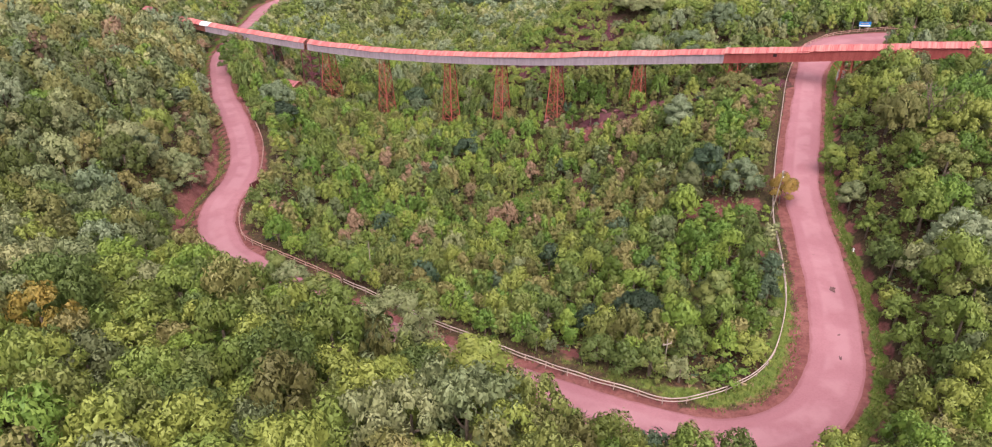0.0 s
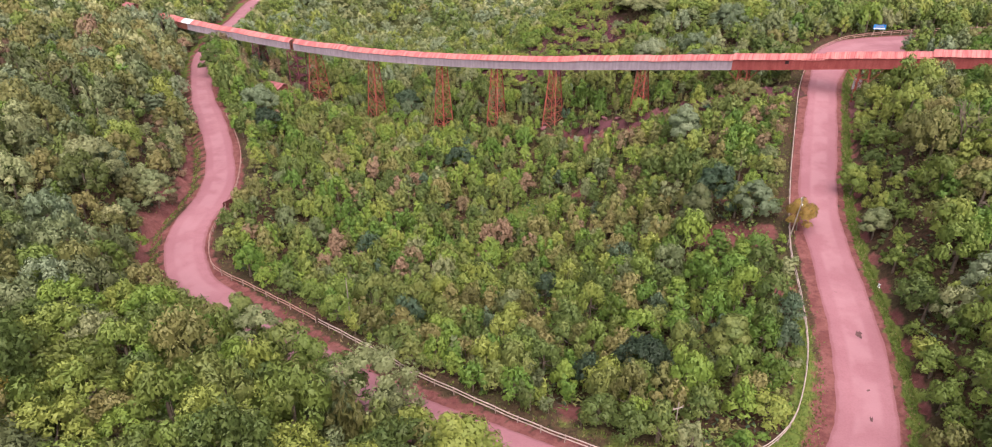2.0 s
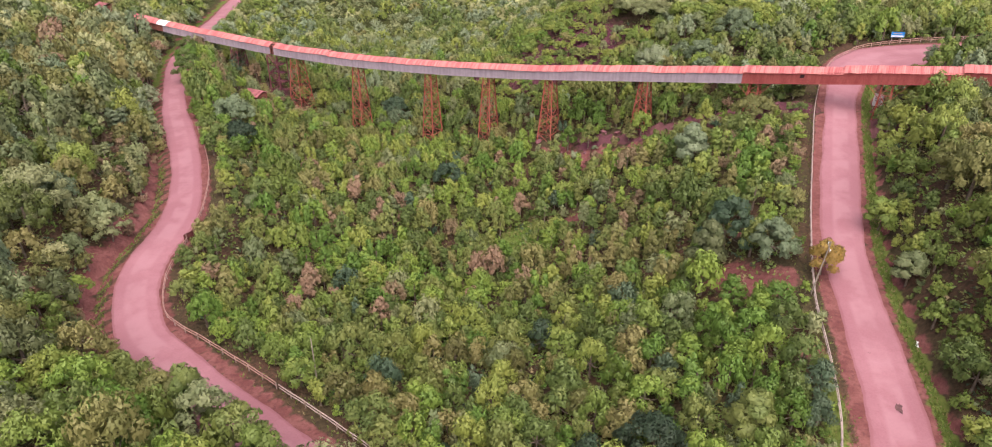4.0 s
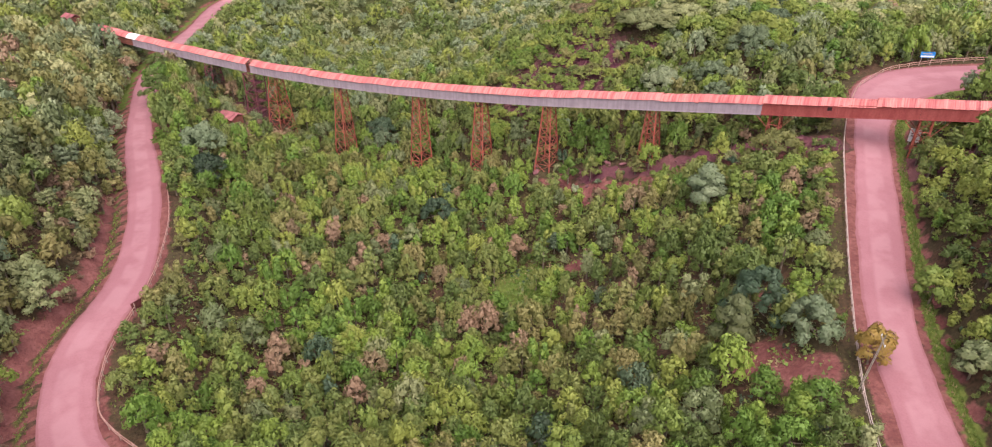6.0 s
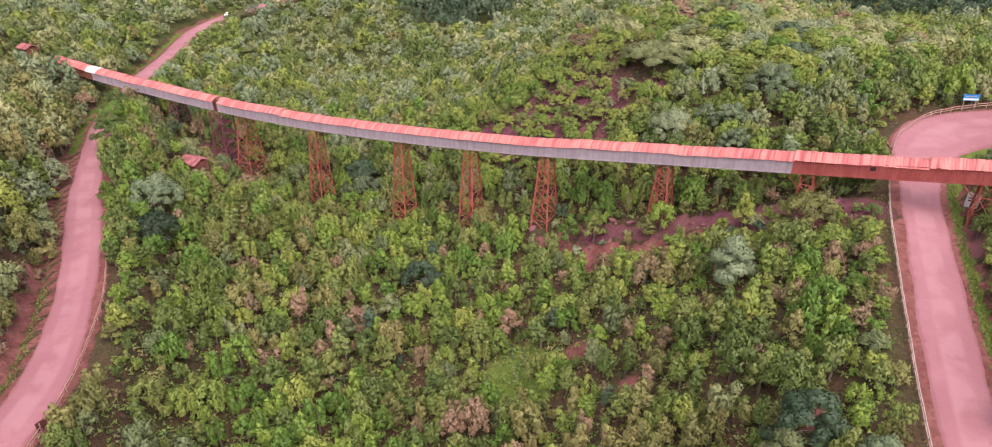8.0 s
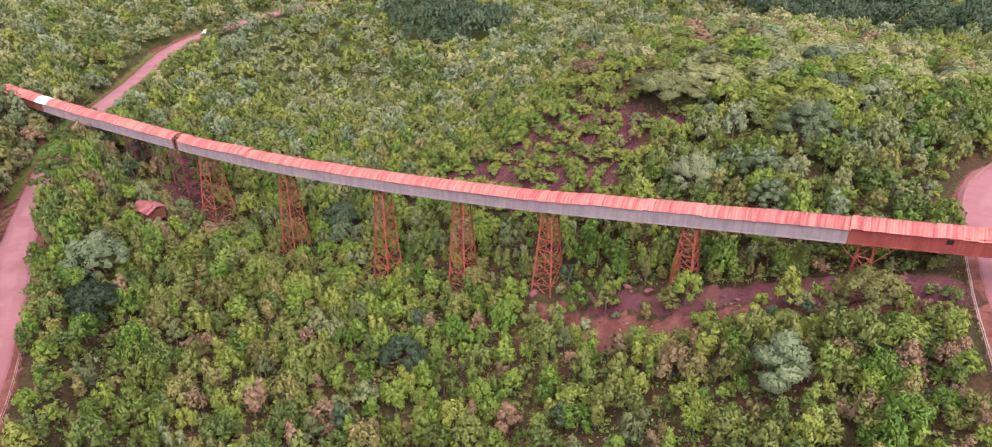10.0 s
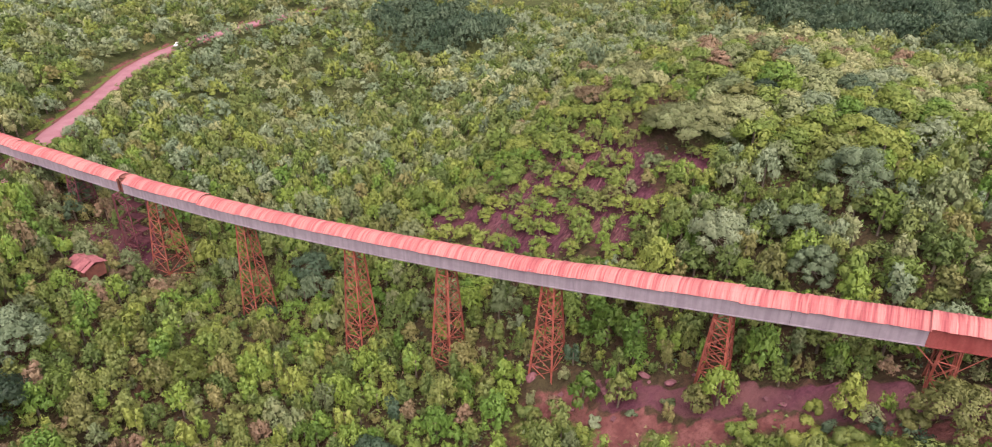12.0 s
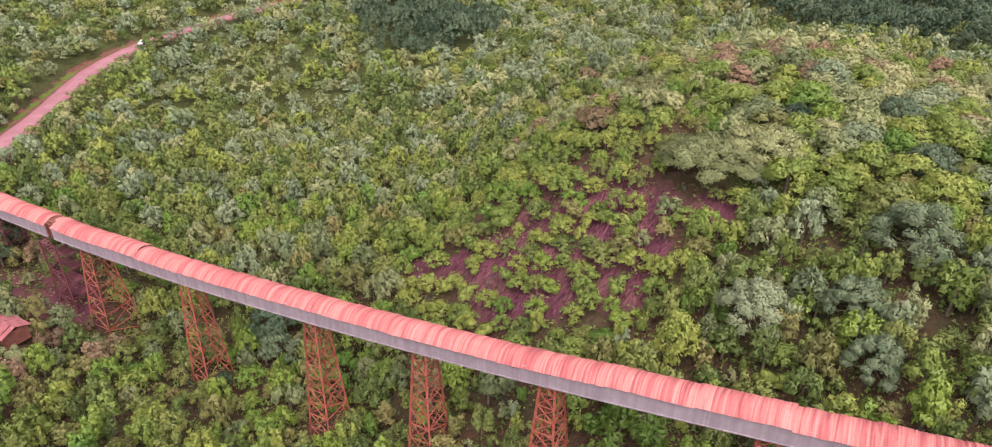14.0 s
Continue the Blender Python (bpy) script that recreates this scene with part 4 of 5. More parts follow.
for i in range(46):
    s = r.uniform(-12, 48)
    o = r.gauss(-1.5, 2.2)
    x, y, _ = at_gallery(s, o)
    k = r.choice((0.25, 0.35, 0.5, 0.8)) * r.uniform(0.7, 1.3)
    ob = new("rock", rocks[i % 5])
    ob.matrix_world = pose(x, y, land_at(x, y) + 0.1 * k, r.uniform(-15, 15), r.uniform(-15, 15), r.uniform(0, 360)) @ Matrix.Diagonal((k * 1.5, k, k, 1))
    tagged(ob, "rough purple-red boulder lying on the dumped earth", "rock", "boulders on the bank")


CAR = (-95.6, 348.5)


def build_car(x, y, turn):
    k = np.argmin((ROAD[:, 0] - x) ** 2 + (ROAD[:, 1] - y) ** 2)
    c = new("car")
    c.matrix_world = pose(x, y, ROAD[k, 2] + 0.08, 0, 0, turn)
    tagged(c, "small white car on the far dusty road", "car")
    bm = bmesh.new()
    side = [(-2.0, 0.35), (-2.05, 0.8), (-1.35, 0.95), (-0.75, 1.48), (0.9, 1.5), (1.75, 0.98), (2.0, 0.85), (2.0, 0.35)]
    l = [bm.verts.new((x0, -0.8 if z < 1.2 else -0.65, z)) for x0, z in side]
    rr = [bm.verts.new((x0, 0.8 if z < 1.2 else 0.65, z)) for x0, z in side]
    for i in range(len(side)):
        j = (i + 1) % len(side)
        bm.faces.new((l[i], l[j], rr[j], rr[i]))
    bm.faces.new(l[::-1])
    bm.faces.new(rr)
    bmesh.ops.recalc_face_normals(bm, faces=bm.faces)
    part("body", bm, M_WHITE, c)
    part("windscreen", box(bmesh.new(), -1.2, -0.86, -0.6, 0.6, 1.1, 1.3), M_GLASS, c)
    for a in (-1.3, 1.3):
        for b in (-0.78, 0.78):
            part("wheel", tube(bmesh.new(), (a, b - 0.09, 0.32), (a, b + 0.09, 0.32), 0.32, 0.32, 14), M_TYRE, c)
    return c


build_car(CAR[0], CAR[1], 75)
litter = bm_mesh("litter", box(bmesh.new(), -0.35, 0.35, -0.18, 0.18, 0, 0.14, 0.05), M_WHITE)
for x, y, a in ((48.4, 85.3, 20), (48.0, 84.4, 70)):
    ob = new("litter", litter)
    ob.matrix_world = pose(x, y, land_at(x, y) + 0.02, 4, 3, a)
    tagged(ob, "white crumpled litter lying beside the ditch", "litter", "litter by the road")


# ---- trees and bushes ----
def unit(v):
    return v / (np.linalg.norm(v, axis=1)[:, None] + 1e-9)


OCTA = np.array([(1, 0, 0), (0, 1, 0), (-1, 0, 0), (0, -1, 0)], dtype=float)


def leaf_core(rng, lobes, size):
    """The dense shaded inside of a crown: a small faceted body in each lobe, in the same rows as the leaves."""
    out = []
    for x, y, z, rx, rz in lobes:
        ax, az = max(rx - 0.5 * size, rx * 0.62), max(rz - 0.5 * size, rz * 0.62)
        ring = OCTA * rng.uniform(0.85, 1.1, 4)[:, None] * ax + np.array((x, y, z))
        ring[:, 2] -= 0.25 * az
        tip = np.array((x, y, z + az))
        for i in range(4):
            p, q = ring[i], ring[(i + 1) % 4]
            n = (p + q + tip) / 3 - np.array((x, y, z))
            out.append((p, q, tip, n / (np.linalg.norm(n) + 1e-9), (0.5, 0, 0)))
    return np.array(out)


def leaf_cloud(rng, lobes, count, size, droop=0.0, ragged=0.3):
    """Leaf sprays over the domed lobes (x, y, z, rx, rz) of a crown, gathered in tufts.
    Rows of each spray: three corners, its soft normal, its lobe's tone."""
    lobes = np.asarray(lobes, dtype=float)
    area = lobes[:, 3] * (lobes[:, 3] + lobes[:, 4])
    pick = rng.choice(len(lobes), count, p=area / area.sum())
    d = rng.normal(size=(count, 3))
    d[:, 2] = np.where(d[:, 2] < -0.25, -d[:, 2], d[:, 2])
    d = unit(d)
    # a handful of tufts bulge from each lobe
    bulge = rng.normal(size=(len(lobes), 7, 3)) + np.array((0, 0, 0.5))
    bulge /= np.linalg.norm(bulge, axis=2)[:, :, None]
    dots = np.einsum("nkj,nj->nk", bulge[pick], d)
    best = dots.argmax(axis=1)
    t = bulge[pick, best]
    near = np.clip((dots.max(axis=1) - 0.55) / 0.45, 0, 1)
    L = lobes[pick]
    reach = 0.76 + 0.34 * near + rng.normal(size=count) * 0.10
    c = L[:, :3] + d * np.stack([L[:, 3], L[:, 3], L[:, 4]], axis=1) * reach[:, None]
    dome = unit(d + 0.75 * (d - t * dots.max(axis=1)[:, None]))
    up = unit(dome + rng.normal(size=(count, 3)) * ragged + np.array((0, 0, 0.15)))
    a = unit(np.cross(up, rng.normal(size=(count, 3))))
    a[:, 2] -= droop
    b = np.cross(up, a)
    s = size * rng.uniform(0.6, 1.3, count)[:, None]
    mid = lobes[:, :3].mean(axis=0) - np.array((0, 0, 0.35))
    soft = unit(0.75 * dome + 0.3 * unit(c - mid) + 0.2 * up)
    tone = np.zeros((count, 3))
    tone[:, 0] = rng.random(len(lobes))[pick]
    out = np.stack([c - a * s * 0.35 + b * s * 0.38, c - a * s * 0.5 - b * s * 0.36, c + a * s * 0.78, soft, tone], axis=1)
    return np.concatenate([out, leaf_core(rng, lobes, size)])


def crown_shape(rng, kind, r, h):
    """Lobes for a crown of radius r that begins at about h*0.3 and ends at h."""
    lobes = []
    if kind == "round":
        n = rng.integers(11, 16)
        for i in range(n):
            a = 2 * math.pi * (i * 0.382 + rng.uniform(-0.08, 0.08))
            f = (i + 0.5) / n
            q = r * 0.74 * math.sqrt(1 - f * f * 0.95) * rng.uniform(0.8, 1.1)
            k = rng.uniform(0.26, 0.40)
            lobes.append((q * math.cos(a), q * math.sin(a), h * (0.30 + 0.56 * f), r * k, r * k * rng.uniform(0.75, 1.0)))
    elif kind == "broad":
        # many small billows over a wide dome
        n = rng.integers(30, 38)
        for i in range(n):
            a = 2 * math.pi * (i * 0.382 + rng.uniform(-0.1, 0.1))
            f = (i + 0.5) / n
            q = r * 0.92 * math.sqrt(max(0.0, 1 - f ** 1.6)) * rng.uniform(0.75, 1.08)
            k = rng.uniform(0.16, 0.27)
            lobes.append((q * math.cos(a), q * math.sin(a), h * (0.30 + 0.60 * f) * rng.uniform(0.92, 1.06), r * k, r * k * rng.uniform(0.7, 1.0)))
    elif kind == "flat":
        n = rng.integers(26, 34)
        for i in range(n):
            a = 2.4 * i + rng.uniform(-0.4, 0.4)
            f = (i + 0.5) / n
            q = r * 0.9 * math.sqrt(f)
            lobes.append((q * math.cos(a), q * math.sin(a), h * (0.86 - 0.36 * f * f) * rng.uniform(0.88, 1.06), r * rng.uniform(0.17, 0.29), h * rng.uniform(0.10, 0.20)))
    elif kind == "tall":
        n = rng.integers(10, 14)
        for i in range(n):
            f = (i + 0.5) / n
            a = 2.4 * i + rng.uniform(-0.5, 0.5)
            q = r * 0.62 * (1 - 0.85 * f)
            lobes.append((q * math.cos(a), q * math.sin(a), h * (0.28 + 0.62 * f), r * rng.uniform(0.28, 0.40) * (1.1 - 0.35 * f), h * rng.uniform(0.09, 0.14)))
    elif kind == "spiky":
        # several leaning leaders side by side
        for i in range(rng.integers(4, 7)):
            a = rng.uniform(0, 2 * math.pi)
            q = r * rng.uniform(0.15, 0.72)
            top = h * rng.uniform(0.62, 0.95)
            for f in (0.45, 0.72, 0.95):
                lobes.append((q * (0.6 + 0.4 * f) * math.cos(a), q * (0.6 + 0.4 * f) * math.sin(a), top * f, r * rng.uniform(0.24, 0.33) * (1.25 - 0.5 * f), top * 0.13))
    else:
        for i in range(rng.integers(7, 11)):
            a = rng.uniform(0, 2 * math.pi)
            q = r * rng.uniform(0.1, 0.78)
            lobes.append((q * math.cos(a), q * math.sin(a), h * rng.uniform(0.25, 0.72), r * rng.uniform(0.24, 0.38), h * rng.uniform(0.14, 0.22)))
    return lobes


def trunk_bm(rng, h, lobes, girth, limbs=6):
    """A tapered trunk that forks into limbs, one towards each lobe."""
    bm = bmesh.new()
    fork = Vector((rng.uniform(-0.1, 0.1) * h, rng.uniform(-0.1, 0.1) * h, h * 0.36))
    tube(bm, (0, 0, -0.4), fork, girth, girth * 0.7, 7)
    for x, y, z, rx, rz in lobes[:limbs]:
        tip = Vector((x, y, z))
        knee = fork.lerp(tip, 0.5) + Vector((0, 0, -0.04 * h))
        tube(bm, fork, knee, girth * 0.6, girth * 0.4, 4)
        tube(bm, knee, tip, girth * 0.4, girth * 0.12, 4)
    return bm


def cloud_mesh(name, quads, mats, index=None, tones=None):
    """A mesh of leaf triangles; tones: a tone for each leaf's whole plant."""
    n, k = len(quads), 3
    soft = np.repeat(quads[:, 3], 3, axis=0) if quads.shape[1] > 3 else None
    me = raw_mesh(name, quads[:, :3].reshape(-1, 3), np.arange(k * n).reshape(n, k), mats, index, soft)
    tone = quads[:, 4, 0] * 0.26 if quads.shape[1] > 4 else np.zeros(n)
    if tones is not None:
        tone = tone + tones
    me.attributes.new("tone", "FLOAT", "FACE").data.foreach_set("value", tone.astype(np.float32))
    return me


def build_tree(name, rng, x, y, kind, r, h, count, leaf, mat, label, category="tree", girth=0.14, group="", lift=0.0, droop=0.0):
    """A single tree: trunk with limbs, and a crown of leaf sprays."""
    t = new(name)
    t.matrix_world = pose(x, y, land_at(x, y) + lift, 0, 0, float(rng.uniform(0, 360)))
    tagged(t, label, category, group)
    lobes = crown_shape(rng, "broad" if kind == "round" and r > 2.7 else kind, r, h)
    part("trunk", trunk_bm(rng, h, lobes, girth), BARK, t)
    part("crown", cloud_mesh("crown", leaf_cloud(rng, lobes, count, leaf, droop), [LEAVES[mat]]), None, t)
    return t


rng = np.random.default_rng(5)
# trees that stand out one by one
SPECIAL = [
    ("roadside_tree", 42.2, 96.8, "round", 2.4, 4.8, 3000, 0.25, RUST, "small orange and green tree beside the road"),
    ("slope_tree", 30.6, 104.5, "tall", 3.2, 8.5, 3900, 0.36, GREY, "grey-green tree with dark trunk on red slope"),
    ("slope_tree", 34.0, 107.5, "round", 3.7, 8.6, 4160, 0.36, DARK, "dark green spreading tree on the red slope"),
    ("slope_tree", 37.4, 101.0, "round", 3.1, 6.0, 3900, 0.32, SILVER, "silvery grey-green tree on the red slope"),
    ("valley_tree", 36.4, 138.5, "tall", 4.2, 8.0, 4400, 0.34, SILVER, "grey-green tree standing above the bushes"),
    ("valley_tree", -7.0, 162.5, "round", 3.4, 5.5, 3380, 0.32, TEAL, "dark bluish-green tree in the valley bottom"),
    ("hill_tree", -60.5, 111.5, "round", 4.6, 8.5, 4420, 0.36, GREY, "pale grey-green tree on the wooded slope"),
    ("hill_tree", -53.0, 114.0, "round", 3.2, 6.5, 3380, 0.32, GREY, "silvery small tree above the road bank"),
    ("valley_tree", -55.5, 175.5, "round", 5.0, 8.0, 4820, 0.36, SILVER, "pale greyish tree beside the descending road"),
    ("valley_tree", -51.0, 164.0, "flat", 4.4, 5.0, 3380, 0.36, DARK, "dark green flat-topped tree below the road"),
    ("valley_tree", 17.0, 71.0, "round", 3.6, 5.0, 4160, 0.32, DARK, "dense dark green tree inside the bend"),
    ("valley_tree", 26.5, 72.5, "tall", 3.4, 6.5, 3640, 0.32, MID, "dark green rounded tree near the guard rail"),
    ("valley_tree", 8.2, 69.0, "tall", 1.7, 4.6, 1820, 0.26, BRIGHT, "bright green upright bush near the guard rail"),
    ("roadside_tree", -1.6, 49.6, "tall", 4.8, 9.0, 7600, 0.28, YELLOW, "feathery yellow-green tree in front of the road"),
    ("roadside_tree", -10.0, 60.6, "round", 4.8, 10.5, 3600, 0.27, PALE, "thin pale tree leaning over the road"),
    ("slope_tree", 54.8, 74.2, "round", 3.9, 7.0, 4160, 0.32, SILVER, "pale bluish-green tree on the eastern slope"),
    ("slope_tree", 51.5, 94.5, "round", 2.2, 4.5, 2340, 0.29, GREY, "small silvery shrub tree above the ditch"),
    ("slope_tree", 53.5, 106.5, "round", 2.4, 5.0, 2600, 0.30, YELLOW, "light green tree reaching over the verge"),
    ("knoll_tree", 41.0, 212.0, "flat", 7.6, 5.2, 8500, 0.30, PALE, "wide flat-topped pale thorn tree on the knoll"),
    ("knoll_tree", 49.5, 214.0, "flat", 6.0, 4.4, 4600, 0.34, PALE, "flat-topped pale green thorn tree"),
    ("knoll_tree", 58.6, 189.0, "round", 5.0, 7.5, 6400, 0.26, SILVER, "broad grey-green tree on the knoll side"),
    ("knoll_tree", 39.2, 184.6, "round", 4.6, 6.5, 6400, 0.26, SILVER, "grey-green tree behind the conveyor"),
    ("knoll_tree", 49.0, 182.0, "round", 3.5, 6.0, 6400, 0.26, SILVER, "grey-green bushy tree behind the conveyor"),
    ("knoll_tree", 47.3, 174.2, "round", 3.0, 5.5, 6400, 0.26, SILVER, "silvery grey tree behind the conveyor gallery"),
    ("knoll_bush", 27.0, 185.6, "bush", 1.9, 2.6, 1800, 0.26, SILVER, "small silvery bush at the foot of the knoll"),
    ("knoll_bush", 22.5, 189.0, "bush", 2.5, 2.8, 2200, 0.26, BRIGHT, "bright green bush at the foot of the knoll"),
    ("knoll_bush", 8.3, 197.0, "bush", 2.6, 2.8, 2200, 0.26, YELLOW, "yellow-green bush below the washed red slope"),
    ("knoll_bush", 38.5, 176.5, "bush", 1.9, 2.4, 1800, 0.26, YELLOW, "bright yellow-green bush behind the conveyor"),
    ("knoll_bush", 11.0, 216.0, "bush", 3.0, 3.6, 2400, 0.28, YELLOW, "rounded yellow-green shrub on the red slope"),
    ("knoll_tree", 57.0, 223.0, "round", 2.8, 3.6, 2800, 0.32, DARK, "low dark green tree on the knoll top"),
    ("knoll_tree", 73.5, 223.5, "round", 4.2, 4.6, 3600, 0.34, TEAL, "dark bluish-green tree on the knoll"),
    ("knoll_tree", 69.0, 206.0, "round", 3.8, 4.6, 3400, 0.34, TEAL, "dark green spreading tree on the knoll"),
    ("knoll_tree", 38.5, 241.0, "flat", 5.2, 4.0, 3800, 0.34, PALE, "wide pale thorn tree on the knoll"),
    ("knoll_tree", 86.0, 213.0, "flat", 5.2, 4.2, 3600, 0.34, PALE, "pale flat-topped thorn tree on the slope"),
    ("knoll_tree", 28.5, 234.0, "flat", 4.2, 3.2, 3000, 0.32, DUSTY, "tan half-bare thorn bush on the knoll"),
    ("valley_tree", -12.0, 198.0, "round", 3.6, 5.0, 2860, 0.32, BRIGHT, "bright green tree behind the trestles"),
    ("valley_tree", -24.0, 210.0, "round", 4.0, 6.0, 3120, 0.32, TEAL, "bluish-green tree behind the trestles"),
    ("hut_bush", -55.0, 196.8, "bush", 2.0, 3.4, 1800, 0.26, GREY, "grey-green bush in front of the hut"),
    ("hut_bush", -60.5, 196.8, "bush", 2.2, 3.2, 1800, 0.26, OLIVE, "olive bush beside the small hut"),
    ("hut_bush", -53.0, 201.0, "bush", 2.2, 4.2, 1900, 0.26, DUSTY, "dust-coated brownish bush beside the hut"),
    ("valley_tree", -35.0, 178.0, "round", 3.8, 6.0, 3380, 0.32, YELLOW, "light yellow-green tree below the gallery"),
    ("bank_tree", 50.0, 147.5, "round", 4.2, 5.0, 3380, 0.32, OLIVE, "olive and rusty tree on the red bank"),
    ("bank_bush", 40.7, 155.2, "bush", 1.3, 2.0, 1500, 0.2, YELLOW, "yellow-green bush on the dumped purple earth"),
    ("bank_bush", 33.4, 154.6, "bush", 2.0, 2.4, 2200, 0.22, YELLOW, "light yellow-green bush on the red bank"),
    ("bank_bush", 37.8, 151.6, "bush", 2.4, 2.8, 2600, 0.22, YELLOW, "spreading yellow-green bush on the red bank"),
    ("bank_bush", 41.3, 149.6, "bush", 2.0, 2.2, 2200, 0.22, MID, "rounded green bush on the red bank"),
    ("bank_bush", 19.6, 163.5, "bush", 1.2, 1.6, 1400, 0.2, SILVER, "small silvery round bush on red earth"),
    ("bank_bush", 23.8, 163.2, "bush", 0.8, 1.2, 1000, 0.18, SILVER, "tiny silvery bush on bare red earth"),
    ("bank_bush", 28.0, 163.0, "bush", 0.9, 1.3, 1000, 0.18, GREY, "small grey-green bush beside the trestle"),
    ("bank_bush", 11.6, 167.6, "bush", 1.6, 2.6, 1800, 0.22, MID, "green bush at the edge of red earth"),
    ("bank_bush", 15.2, 168.3, "bush", 1.2, 1.8, 1300, 0.2, DUSTY, "brownish bush at the trestle's foot"),
    ("bank_bush", 46.8, 149.4, "bush", 1.8, 2.2, 2000, 0.22, OLIVE, "olive bush on the crest of the bank"),
]
for name, x, y, kind, rad, h, count, leaf, mat, label in SPECIAL:
    build_tree(name, rng, x, y, kind, rad, h, count, leaf, mat, label, group="single trees" if "tree" in name else "")
for k, (x, y, rad, h, kind, mat) in enumerate([
        (-8.5, 59.5, 2.8, 7.5, "tall", GREY), (-13.5, 62.5, 3.0, 8.5, "round", MID), (-17.0, 65.5, 3.2, 9.0, "tall", YELLOW), (-20.0, 68.5, 3.0, 8.5, "round", MID),
        (-23.5, 71.0, 3.3, 9.0, "round", GREY), (-26.5, 74.5, 3.0, 8.5, "tall", MID), (-30.5, 77.0, 2.4, 5.5, "round", OLIVE)]):
    build_tree("roadside_tree", rng, x, y, kind, rad, h, 3400, 0.29, mat, ("grey-green", "leafy green", "yellow-green")[k % 3] + " tree overhanging the road on its bank", group="single trees")
    SPECIAL.append(("", x, y, kind, rad))
build_tree("far_tree", rng, CAR[0] + 4.4, CAR[1] - 3.0, "round", 3.2, 5.0, 1500, 0.5, MID, "green tree half hiding the white car", group="single trees")
SPECIAL.append(("", CAR[0] + 4.4, CAR[1] - 3.0, "round", 3.2))
for x, y, rad, mat in ((-74.0, 201.5, 3.6, MID), (-76.5, 208.5, 3.8, BRIGHT), (-79.5, 217.0, 4.0, MID)):
    build_tree("valley_tree", rng, x, y, "round", rad, 8.5, 3200, 0.34, mat, "leafy green tree leaning over the descending road", group="single trees")
    SPECIAL.append(("", x, y, "round", rad))
for k, (s, o, rad, mat) in enumerate([(175.5, -2.6, 3.0, GREY), (180.0, -3.0, 3.4, MID), (184.5, -1.2, 3.6, GREY), (183.5, 4.5, 3.4, MID), (189.0, -4.5, 3.2, GREY)]):
    x, y = at_gallery(s, o)[:2]
    build_tree("gallery_tree", rng, x, y, "round", rad, eave(s) - land_at(x, y) - 0.2 + 0.3 * k, 2600, 0.42, mat, "grey-green tree crowding the conveyor's western end", group="single trees")
    SPECIAL.append(("", x, y, "round", rad))


def dead_tree(x, y, h, label, seed):
    r = np.random.default_rng(seed)
    bm = bmesh.new()

    def grow(a, d, ln, g, depth):
        b = a + d * ln
        tube(bm, a, b, g, g * 0.6, 5)
        if depth:
            for _ in range(3):
                grow(b, (d + Vector(r.normal(size=3)) * 0.5 + Vector((0, 0, 0.1))).normalized(), ln * 0.72, g * 0.6, depth - 1)

    grow(Vector((0, 0, -0.3)), Vector((0.1, 0.1, 1)).normalized(), h * 0.34, 0.02 * h, 4 if h > 6 else 3)
    ob = new("dead_tree", bm_mesh("dead_tree", bm, BARK))
    ob.location = (x, y, land_at(x, y))
    return tagged(ob, label, "tree", "leafless trees")


dead_tree(62.0, 99.0, 10.5, "large bare grey-brown tree with forked leafless branches", 3)
dead_tree(-78.0, 134.5, 9.0, "bare brown tree among the green woods", 6)
dead_tree(7.4, 49.6, 5.5, "thin bare sapling standing before the road", 9)


TRESTLES = [tuple(at_gallery(s, 1.45)[:2]) for s in (93.6, 71.4, 55.4, 39.8, 18.8, -2.3, -24, 114.3, 120.6)]
HUTS = [(-58.0, 201.2), (-55.5, 198.5)]
SPOTS = [(b[1], b[2], b[4]) for b in SPECIAL]


def region(x, y):
    """The part of the place that a spot belongs to."""
    s, o = gallery_s(x, y)
    if ((x - 20) / 25) ** 2 + ((y - 213) / 26) ** 2 < 1 and o > 4:
        return "face"
    if ((x - 66) / 52) ** 2 + ((y - 246) / 50) ** 2 < 1 and o > 4:
        return "knoll"
    if y > 312 and x > 150 - (y - 312) * 0.25:
        return "plantation"
    if ((x + 8) / 26) ** 2 + ((y - 402) / 42) ** 2 < 1:
        return "plantation"
    return "north" if o > 4 else "valley"


WEIGHTS = {
    "valley": (0.42, 0.16, 0.19, 0.07, 0.13, 0.02, 0.0, 0.01),
    "west": (0.24, 0.22, 0.04, 0.24, 0.26, 0.0, 0.0, 0.0),
    "east": (0.42, 0.22, 0.12, 0.11, 0.08, 0.05, 0.0, 0.0),
    "front": (0.36, 0.20, 0.08, 0.18, 0.16, 0.01, 0.005, 0.005),
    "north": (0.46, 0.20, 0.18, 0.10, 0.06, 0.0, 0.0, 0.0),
    "knoll": (0.14, 0.56, 0.24, 0.04, 0.02, 0.0, 0.0, 0.0),
    "face": (0.16, 0.66, 0.14, 0.02, 0.08, 0.0, 0.0, 0.0),
    "plantation": (0.03, 0.0, 0.0, 0.0, 0.0, 0.62, 0.0, 0.35),
}


